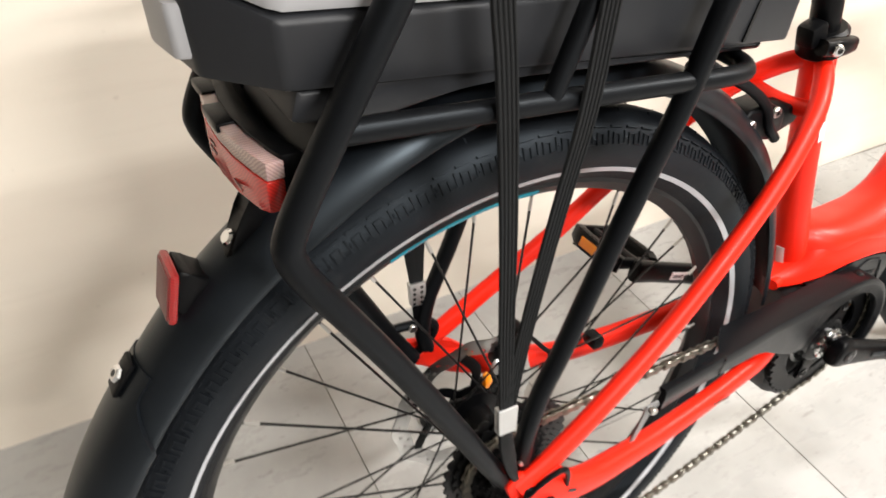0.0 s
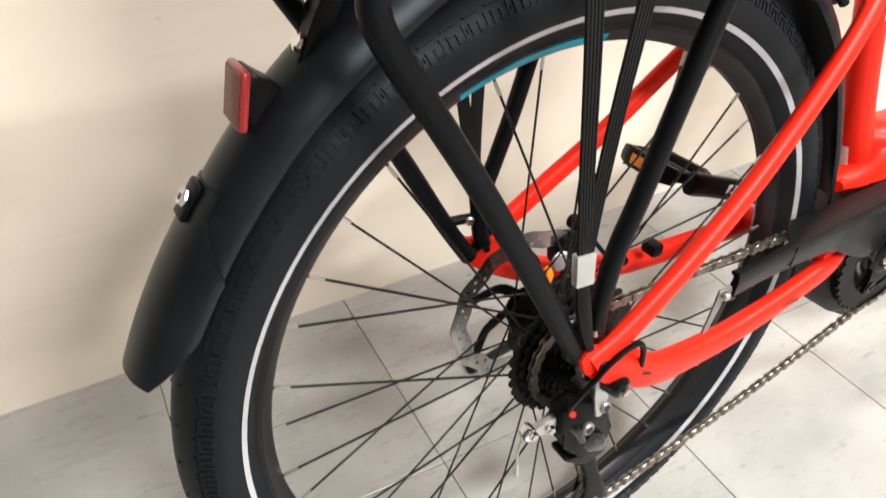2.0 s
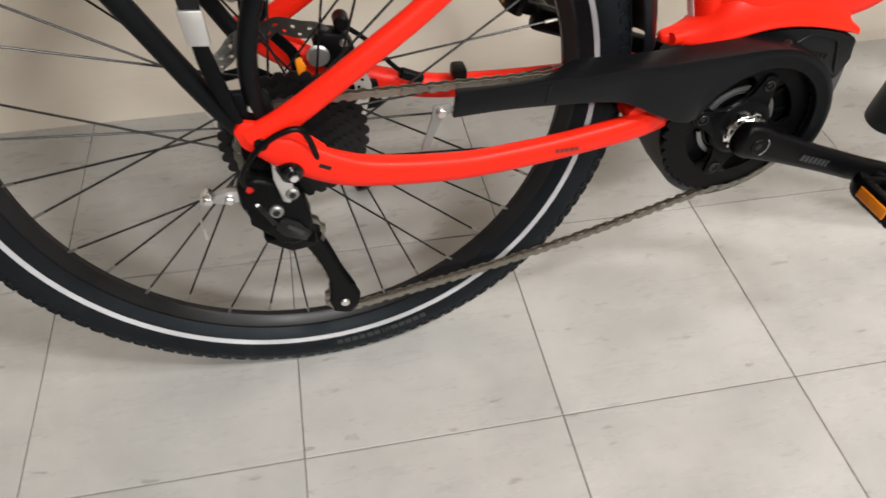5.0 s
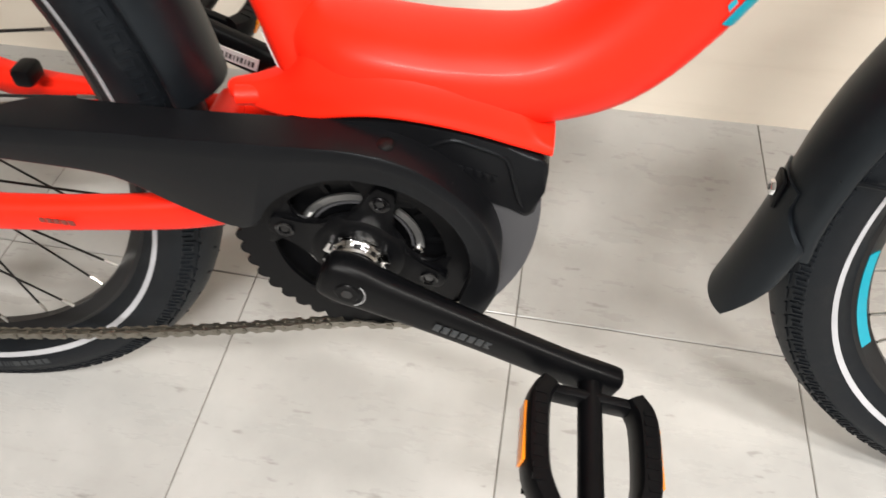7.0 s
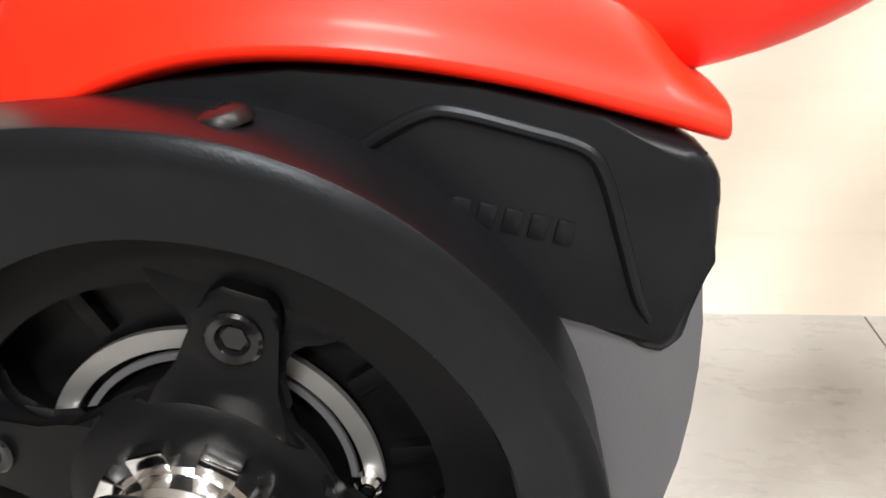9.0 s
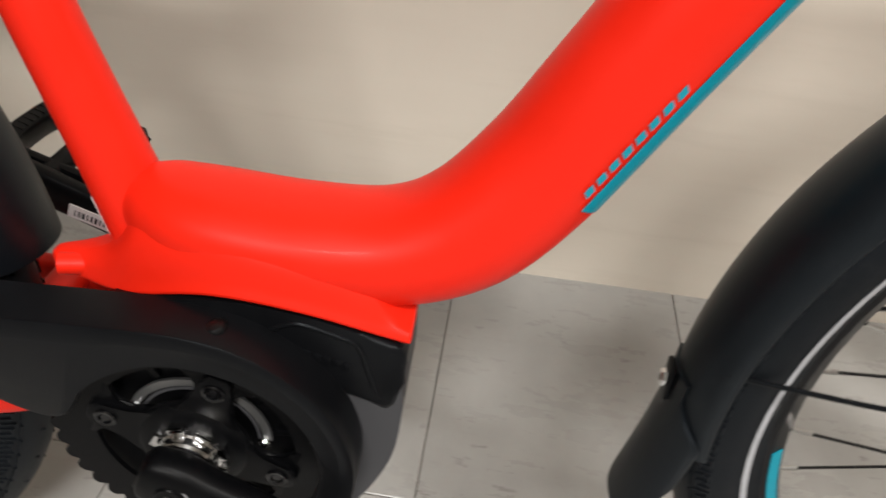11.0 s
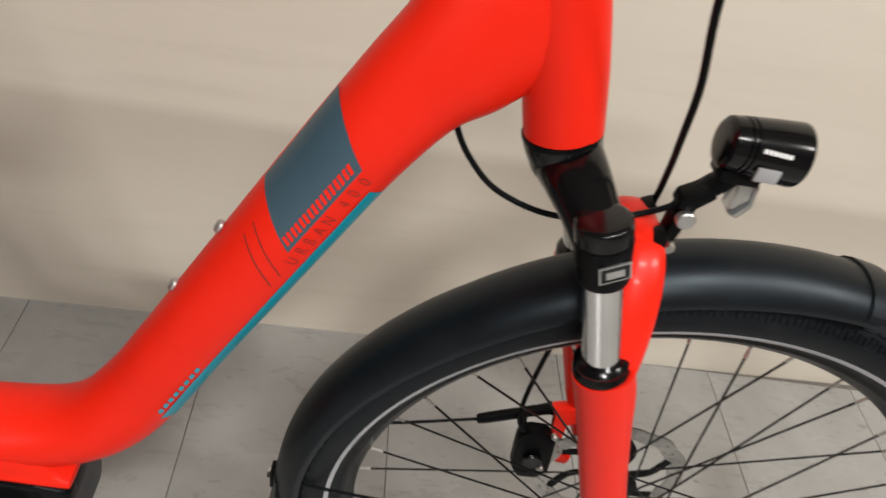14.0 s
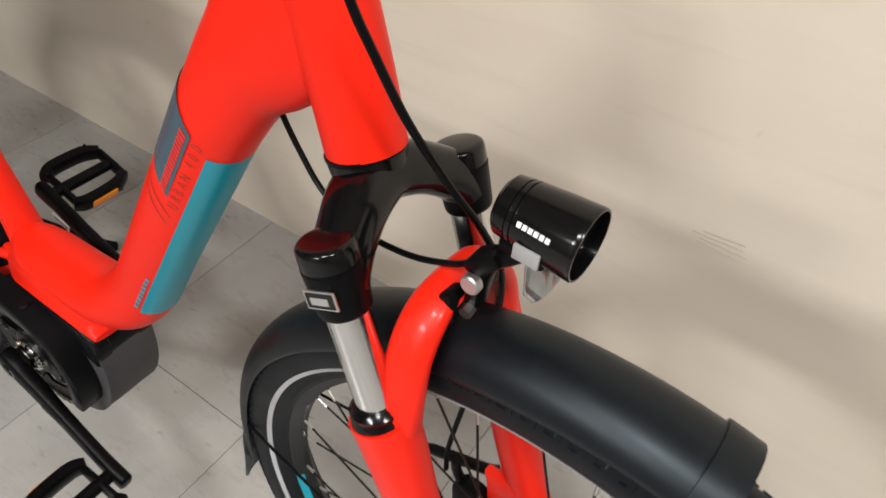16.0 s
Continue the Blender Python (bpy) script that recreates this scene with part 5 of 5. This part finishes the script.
# tail lamp on its plate
plate = part("lamp_plate", slab([(-0.168, 0.7500), (-0.162, 0.7480), (-0.181, 0.7130), (-0.190, 0.6965), (-0.197, 0.6990), (-0.193, 0.7180)], -0.068, 0.086, 0.002), BATTERY_BLACK, bike, "black tail lamp plate between the rack tubes")
for s in (-1, 1):
    part("plate_bolt", disc((-0.178, s * 0.050, 0.728), (-0.1880, s * 0.050, 0.7340), 0.0032, 12), DARK_METAL, plate)
    part("plate_leg", sweep([(-0.168, s * 0.016, 0.738, 0.004, 0.010), (-0.160, s * 0.016, 0.754, 0.004, 0.010)], 10, 2, 3), BLACK_SATIN, plate)
# flat-sided lamp: tall near the middle, lower corners cut
def lamp_shell(x_of, outline, depth, bevel):
    bm = bmesh.new()
    front = [bm.verts.new((x_of(y), y, z)) for y, z in outline]
    back = [bm.verts.new((x_of(y) + depth, y, z)) for y, z in outline]
    bm.faces.new(front)
    bm.faces.new(back)
    for k in range(len(outline)):
        m = (k + 1) % len(outline)
        bm.faces.new((front[k], front[m], back[m], back[k]))
    bmesh.ops.recalc_face_normals(bm, faces=bm.faces)
    bmesh.ops.bevel(bm, geom=list(bm.edges), offset=bevel, segments=2, affect="EDGES", profile=0.5)
    return bm


bow = lambda y: -0.2130 + 2.2 * (y - 0.005) ** 2
cut = (-0.058, -0.044, -0.024, 0.0, 0.024, 0.046, 0.068)
tail = part("tail_lamp", lamp_shell(lambda y: bow(y) + 0.009, [(y, 0.735) for y in cut] + [(0.068, 0.719), (0.050, 0.704), (-0.046, 0.704), (-0.058, 0.712)], 0.012, 0.0015), BLACK_SATIN, bike, "red tail lamp with pale upper band", Matrix.Translation((0, 0, 0.0032)))
part("tail_lens", lamp_shell(bow, [(y, 0.7215) for y in cut] + [(0.068, 0.7120), (0.050, 0.7025), (0.024, 0.7000), (0.0, 0.6995), (-0.024, 0.6995), (-0.048, 0.7005), (-0.058, 0.703)], 0.010, 0.0012), LENS, tail, "red ribbed lens")
part("upper_lens", lamp_shell(lambda y: bow(y) + 0.0006, [(y, 0.7325) for y in cut] + [(y, 0.7218) for y in cut[::-1]], 0.010, 0.0010), LENS_CLEAR, tail, "pale clear upper lens")
for y in (0.008, 0.052):
    part("lamp_lug", block(bow(y) + 0.0070, y, 0.7312, 0.0156, 0.030 if y < 0.02 else 0.026, 0.0060, 0.0015), BLACK_SATIN, tail)
for y, z, w in ((0.012, 0.7150, 0.010), (0.012, 0.7105, 0.012), (-0.026, 0.7060, 0.014)):
    part("lens_print", block(bow(y) - 0.0001, y, z, 0.0008, w, 0.0014), RED_DARK, tail)
clipb = part("fender_bracket", slab([(-0.198, 0.700), (-0.188, 0.704), (-0.186, 0.684), (-0.199, 0.667), (-0.217, 0.645), (-0.223, 0.652), (-0.206, 0.676)], -0.009, 0.008, 0.003), BLACK_SATIN, bike, "black bracket from rack to fender")
part("bracket_nut", disc((-0.212, -0.001, 0.657), (-0.219, -0.002, 0.663), 0.0062, 14, 0.0055, None, 0.0015), CHROME, clipb)
# square reflector on the fender
refl = part("reflector_mount", slab([(-0.2500, 0.654), (-0.2440, 0.648), (-0.2270, 0.636), (-0.2430, 0.612), (-0.2540, 0.618), (-0.2580, 0.632)], -0.010, 0.016, 0.003), BLACK_SATIN, bike, "black reflector holder")
part("reflector", block(-0.2572, 0.000, 0.6372, 0.006, 0.032, 0.036, 0.0025, Matrix.Rotation(math.atan2(0.22, 0.95), 4, "Y")), REFLECTOR, refl, "red square reflector")
part("reflector_face", block(-0.2602, 0.000, 0.6379, 0.0012, 0.0275, 0.0310, 0.0005, Matrix.Rotation(math.atan2(0.22, 0.95), 4, "Y")), REFLECTOR_FACE, refl, "dull red prism face")

# kick stand on the far side
stand = part("kick_stand", sweep([(0.060, 0.074, 0.328, 0.008, 0.006), (0.066, 0.082, 0.300, 0.008, 0.007), (0.074, 0.140, 0.205, 0.0075, 0.007), (0.084, 0.225, 0.100, 0.007, 0.007), (0.090, 0.272, 0.040, 0.007, 0.007)], 14, 5), BLACK_SATIN, bike, "black side stand")
part("stand_foot", sweep([(0.086, 0.270, 0.043, 0.008, 0.009), (0.090, 0.282, 0.0310, 0.014, 0.010), (0.092, 0.288, 0.0270, 0.014, 0.010)], 14, 3, 3), BLACK_SATIN, stand)
part("stand_plate", slab([(0.030, 0.340), (0.095, 0.338), (0.100, 0.306), (0.050, 0.300)], 0.070, 0.080, 0.003), BLACK_SATIN, stand)
# rear brake on the far stay
rc = part("rear_caliper", slab([(0.030, 0.404), (0.042, 0.414), (0.062, 0.410), (0.072, 0.394), (0.062, 0.374), (0.044, 0.370), (0.032, 0.382)], 0.042, 0.064, 0.005), BLACK_SATIN, bike, "black hydraulic rear caliper with orange clip")
part("piston_cap", disc((0.034, 0.045, 0.390), (0.034, 0.040, 0.390), 0.0115, 20, None, None, 0.002), ALU, rc, "bright round piston cap")
part("caliper_bolt", disc((0.060, 0.043, 0.402), (0.060, 0.038, 0.402), 0.0040, 12, None, None, 0.001), STEEL, rc)
part("caliper_clip", slab([(0.011, 0.391), (0.017, 0.393), (0.021, 0.383), (0.017, 0.373), (0.012, 0.375)], 0.034, 0.041, 0.0015), ORANGE, rc, "orange transport clip")
part("banjo", disc((0.060, 0.042, 0.420), (0.060, 0.062, 0.420), 0.008, 16, None, None, 0.002), BLACK_SATIN, rc)
part("rear_hose", rod([(0.066, 0.052, 0.412), (0.086, 0.058, 0.392), (0.110, 0.060, 0.362), (0.128, 0.062, 0.345)], 0.0026, 10, 5), BLACK_SATIN, rc)
part("hose_clip", disc((0.118, 0.060, 0.352), (0.142, 0.060, 0.341), 0.0062, 12, None, None, 0.0015), BLACK_SATIN, rc)
part("chainstay_clip", block(0.182, 0.060, 0.345, 0.016, 0.022, 0.016, 0.004), BLACK_SATIN, bike)

# rear derailleur
hang = part("mech_hanger", slab([(-0.024, 0.372), (-0.004, 0.366), (-0.010, 0.348), (-0.007, 0.326), (-0.013, 0.314), (-0.020, 0.318), (-0.024, 0.345)], -0.0850, -0.0780, 0.002), ALU, bike, "bright aluminium gear hanger")
knob = part("axle_cap", disc((-0.009, -0.084, 0.3590), (-0.006, -0.1000, 0.3560), 0.0122, 28, 0.0102, None, 0.0025), BLACK_GLOSS, hang, "black cap on the axle end")
part("cap_nut", disc((-0.0062, -0.0995, 0.3562), (-0.0056, -0.1030, 0.3556), 0.0046, 6, None, None, 0.0006), CHROME, knob)
mech = part("rear_derailleur", slab([(-0.058, 0.340), (-0.040, 0.346), (-0.016, 0.334), (0.000, 0.318), (0.004, 0.292), (0.004, 0.268), (-0.010, 0.260), (-0.020, 0.258), (-0.026, 0.272), (-0.042, 0.276), (-0.046, 0.296), (-0.058, 0.312)], -0.0830, -0.0620, 0.006, 3), BLACK_SATIN, bike, "black rear derailleur with steel pivots")
for x, z, r in ((-0.010, 0.3255, 0.0062), (-0.027, 0.307, 0.0068)):
    piv = part("pivot", disc((x, -0.080, z), (x, -0.0870, z), r, 20, None, None, 0.0015), CAST, mech, "silver pivot bolt")
    part("pivot_socket", disc((x, -0.0868, z), (x, -0.0876, z), r * 0.55, 6), BLACK_GLOSS, piv)
part("mech_plate", slab([(-0.022, 0.300), (-0.008, 0.292), (0.001, 0.276), (-0.004, 0.266), (-0.024, 0.276), (-0.032, 0.288)], -0.0862, -0.0825, 0.0015), BLACK_GLOSS, mech)
part("mech_step", slab([(-0.044, 0.276), (-0.020, 0.262), (0.006, 0.262), (0.006, 0.252), (-0.020, 0.248), (-0.044, 0.266)], -0.0800, -0.0560, 0.004), BLACK_SATIN, mech)
part("mech_label", block(-0.0125, -0.0865, 0.2835, 0.017, 0.0008, 0.0042, 0, pose(0, 0, 0, 0, 40, 0)), GREY_PRINT, mech)
part("mech_red_ring", disc((-0.045, -0.081, 0.334), (-0.047, -0.0845, 0.336), 0.0030, 14), LENS, mech, "small red ring")
arm_ = part("mech_arm", slab([(-0.048, 0.330), (-0.066, 0.331), (-0.079, 0.328), (-0.082, 0.320), (-0.072, 0.3165), (-0.048, 0.318)], -0.0770, -0.0690, 0.002), ALU, mech, "bright cable arm")
for x, z in ((-0.066, 0.324), (-0.084, 0.3265)):
    part("arm_screw", disc((x, -0.076, z), (x, -0.083, z), 0.0043, 6, None, None, 0.0008), CHROME, arm_)
part("arm_jaw", slab([(-0.086, 0.333), (-0.092, 0.327), (-0.091, 0.320), (-0.082, 0.318), (-0.080, 0.331)], -0.0790, -0.0670, 0.002), CHROME, arm_)
part("mech_bridge", rod([(-0.052, -0.074, 0.320), (-0.040, -0.082, 0.312), (-0.030, -0.082, 0.292)], 0.0045, 10, 4), BLACK_GLOSS, mech)
part("cable_end", rod([(-0.092, -0.074, 0.320), (-0.096, -0.075, 0.305), (-0.0955, -0.075, 0.278)], 0.0011, 6, 3), STEEL, mech)
part("cable_cap", disc((-0.0955, -0.075, 0.290), (-0.0955, -0.075, 0.278), 0.0019, 8), ALU, mech)
for y in (-0.0555, -0.0405):
    part("cage_plate", sweep([(-0.014, y, 0.262, 0.010, 0.0010), (0.006, y, 0.225, 0.0085, 0.0010), (0.020, y, 0.180, 0.0085, 0.0010), (0.026, y, 0.140, 0.0165, 0.0010), (0.022, y, 0.122, 0.010, 0.0010)], 12, 4, 3), BLACK_SATIN, mech)
for x, z in ((-0.006, 0.2420), (0.026, 0.1380)):
    w = part("jockey_wheel", lathe([(0.004, -0.050), (0.0175, -0.050), (0.0190, -0.0475), (0.0190, -0.0465), (0.0175, -0.044), (0.004, -0.044)], 24, 0, 360, (x, z)), BLACK_SATIN, mech)
    part("jockey_bolt", disc((x, -0.0555, z), (x, -0.0590, z), 0.0052, 14, None, None, 0.001), STEEL, w)
part("gear_cable", rod([(0.022, -0.084, 0.350), (0.017, -0.092, 0.366), (0.0125, -0.096, 0.388), (0.006, -0.097, 0.401), (-0.006, -0.097, 0.4015), (-0.024, -0.096, 0.392), (-0.038, -0.094, 0.377), (-0.049, -0.088, 0.356), (-0.050, -0.082, 0.340)], 0.0027, 10, 6), BLACK_SATIN, bike, "black gear cable loop")

# chain: links along its run
def chain_line():
    pts = []
    r = 0.0845
    for w in range(250, 118, -6):
        a = radians(w)
        pts.append((0.0 + 0.054 * math.cos(a), 0.343 + 0.054 * math.sin(a), -0.036))
    for f in np.linspace(0.05, 0.97, 12):
        pts.append((-0.018 + f * (BB[0] - 0.010 + 0.018), 0.3920 + f * (BB[1] + r - 0.3920), -0.036 - 0.013 * f))
    for w in range(92, -98, -6):
        a = radians(w)
        pts.append((BB[0] + r * math.cos(a), BB[1] + r * math.sin(a), -0.049))
    for f in np.linspace(0.06, 0.98, 14):
        sag = 0.010 * math.sin(math.pi * f)
        pts.append((BB[0] - 0.008 + f * (0.030 - BB[0] + 0.008), BB[1] - r + f * (0.118 - BB[1] + r) - sag, -0.049 + 0.002 * f))
    for w in range(270, 100, -20):
        a = radians(w)
        pts.append((0.026 + 0.0185 * math.cos(a), 0.138 + 0.0185 * math.sin(a), -0.047))
    for w in range(-75, 75, 20):
        a = radians(w)
        pts.append((-0.006 + 0.0185 * math.cos(a), 0.242 + 0.0185 * math.sin(a), -0.046))
    pts.append((-0.008, 0.276, -0.042))
    pts.append((-0.018, 0.292, -0.038))
    return [np.array(p) for p in pts]


PITCH = 0.0127
line = chain_line()
length = [0.0]
for a, b in zip(line, line[1:]):
    length.append(length[-1] + float(np.linalg.norm(b - a)))
count = int(length[-1] / PITCH)
spots = []
for k in range(count + 1):
    d = k * PITCH
    i = max(j for j in range(len(length)) if length[j] <= d + 1e-9)
    i = min(i, len(line) - 2)
    f = (d - length[i]) / (length[i + 1] - length[i])
    p = line[i] + (line[i + 1] - line[i]) * f
    spots.append(Vector((p[0], p[2], p[1])))


def link_mesh(name, gap):
    bm = bmesh.new()
    h = PITCH / 2
    for s in (-1, 1):
        outline = [(h + 0.0040, 0), (h + 0.0028, 0.0036), (h, 0.0042), (0.0, 0.0026), (-h, 0.0042), (-h - 0.0028, 0.0036), (-h - 0.0040, 0), (-h - 0.0028, -0.0036), (-h, -0.0042), (0.0, -0.0026), (h, -0.0042), (h + 0.0028, -0.0036)]
        slab(outline, s * gap - 0.0005, s * gap + 0.0005, 0, 2, bm)
    for x in (-h, h):
        disc((x, -gap - 0.0012, 0), (x, gap + 0.0012, 0), 0.0022, 8, None, bm)
    return mesh_of(name, bm, CHAIN)


chain = part("chain", rod([tuple(p) for p in spots[::2]], 0.0016, 6, 1), CHAIN, bike, "oily steel bicycle chain")
links = [link_mesh("link", 0.0032), link_mesh("link", 0.0021)]
for k, (a, b) in enumerate(zip(spots, spots[1:])):
    d = (b - a).normalized()
    q = Matrix(((d.x, 0, -d.z, 0), (0, 1, 0, 0), (d.z, 0, d.x, 0), (0, 0, 0, 1)))
    part("link", links[k % 2], CHAIN, chain, "", Matrix.Translation((a + b) / 2) @ q)

# decals on the down tube
AXIS_AT, AXIS = Vector((0.7484, MID, 0.6702)), Vector((0.492, 0, 0.8706)).normalized()
UNDER = Vector((AXIS.z, 0, -AXIS.x))


def on_tube(s, w, lift=0.0005):
    """A point on the down tube's skin: s metres up its axis, w degrees round from the underside (270 is the near side)."""
    flare = max(0.0, -0.13 - s)
    a, b = TUBE_A + lift + 0.022 * flare, TUBE_B + lift + 0.024 * flare
    c, q = math.cos(radians(w)), math.sin(radians(w))
    c, q = math.copysign(abs(c) ** (2 / 2.15), c), math.copysign(abs(q) ** (2 / 2.15), q)
    return AXIS_AT + AXIS * s + UNDER * (a * c) + Vector((0, b * q, 0))


def skin(low, high, w0, w1, mat, name, label="", lift=0.0004, n=14):
    """A thin sheet on the tube between two ends that may slant: low and high are (s at w0, s at w1)."""
    bm = bmesh.new()
    rows = []
    for i in range(n + 1):
        f = i / n
        w = w0 + (w1 - w0) * f
        f = (math.cos(radians(w)) - math.cos(radians(w0))) / (math.cos(radians(w1)) - math.cos(radians(w0)))
        s0, s1 = low[0] + (low[1] - low[0]) * f, high[0] + (high[1] - high[0]) * f
        rows.append([bm.verts.new(on_tube(s0 + (s1 - s0) * k / 8, w, lift)) for k in range(9)])
    for p, q in zip(rows, rows[1:]):
        for k in range(8):
            bm.faces.new((p[k], p[k + 1], q[k + 1], q[k]))
    return part(name, bm, mat, bike, label)


skin((-0.2095, -0.2095), (0.078, 0.078), 303, 410, TEAL, "teal_stripe", "teal stripe along the underside of the tube")
skin((0.0068, 0.0320), (0.0905, 0.1160), 276, 182, SLATE, "slate_panel", "slate-blue panel on the down tube")
for d in (-0.014, -0.026):
    skin((d - 0.002, d + 0.0215), (d - 0.0008, d + 0.0227), 289, 224, RED_DARK, "thin_line", "thin dark line")
for i in range(8):
    s0 = 0.0115 + 0.0096 * i
    for o in (0.0, 0.0046):
        skin((s0 + o, s0 + o + 0.0034), (s0 + o + 0.0030, s0 + o + 0.0064), 271.5, 261.5, RED, "maker_bar", "red bar of the maker's mark", 0.0008, 4)
for i in range(8):
    s0 = -0.2020 + 0.0086 * i
    skin((s0, s0 + 0.0022), (s0 + 0.0058, s0 + 0.0080), 297.5, 290.5, TEAL, "model_bar", "teal bar of the model mark", 0.0005, 4)
tw = 284
normal = (on_tube(0.05, tw, 0.01) - on_tube(0.05, tw, 0.0)).normalized()
upv = normal.cross(AXIS)
if upv.z < 0:
    upv = -upv
for ch, s in zip("URBAN400", (0.0010, 0.0131, 0.0231, 0.0340, 0.0442, 0.0627, 0.0734, 0.0848)):
    at_ = on_tube(s - 0.0032, 295, 0.0006)
    m = Matrix(((AXIS.x * 0.72, upv.x, normal.x, at_.x), (AXIS.y * 0.72, upv.y, normal.y, at_.y), (AXIS.z * 0.72, upv.z, normal.z, at_.z), (0, 0, 0, 1)))
    lettering("letter", ch, 0.0136, m, RED_DARK, bike, "thin dark printed character", 0.0001, -0.00034)
# small print on the near chainstay and the tyres
pr = bmesh.new()
for i in range(5):
    block(0.252 + 0.0052 * i, -0.0675, 0.3195, 0.0040, 0.0006, 0.0042, 0, None, pr)
part("stay_print", pr, RED_DARK, bike, "small dark maker's print")
part("head_badge", block(*on_head(-0.112, 0.0185, -0.0055), 0.012, 0.0006, 0.020, 0, pose(0, 0, 0, 0, -18.7, 0) @ pose(0, 0, 0, 0, 0, 40)), SLATE, bike, "slate-blue badge on the head tube")

# ---- floor tiles ----
tile_bm = bmesh.new()
half = TILE_SIZE / 2 - 0.0007
block(0, 0, -0.0025, half * 2, half * 2, 0.005, 0.0008, None, tile_bm, 1)
tile_mesh = mesh_of("tile", tile_bm, TILE)
for i in range(-6, 9):
    for j in range(-6, 2):
        # the last row runs on to the wall
        cut = 1.0 if j < 1 else (WALL_ROW - TILE_SIZE) / (2 * half)
        cy = (j + 0.5) * TILE_SIZE + (cut - 1) * half
        ob = new("tile", tile_mesh)
        ob.parent = floor
        ob.matrix_basis = Matrix.Translation(((i + 0.5) * TILE_SIZE, cy, 0)) @ Matrix.Diagonal((1, cut, 1, 1))
# the rest of the floor, away from the bicycle, as one sheet of tiles
verts, faces = [], []
for i in range(-9, 13):
    for j in range(-11, 2):
        if -6 <= i < 9 and -6 <= j < 2:
            continue
        x0, x1 = i * TILE_SIZE + 0.0007, (i + 1) * TILE_SIZE - 0.0007
        y0, y1 = j * TILE_SIZE + 0.0007, (WALL_ROW if j == 1 else (j + 1) * TILE_SIZE) - 0.0007
        k = len(verts)
        verts += [(x, y, z) for z in (-0.004, 0.0) for x, y in ((x0, y0), (x1, y0), (x1, y1), (x0, y1))]
        faces += [(k + 4, k + 5, k + 6, k + 7)] + [(k + a, k + (a + 1) % 4, k + 4 + (a + 1) % 4, k + 4 + a) for a in range(4)]
sheet = bpy.data.meshes.new("tiles_beyond")
sheet.from_pydata(verts, [], faces)
sheet.materials.append(TILE)
rest = tagged(new("tiles_beyond", sheet), "pale grey marbled vinyl tiles", "", kind="stuff")
rest.parent = floor
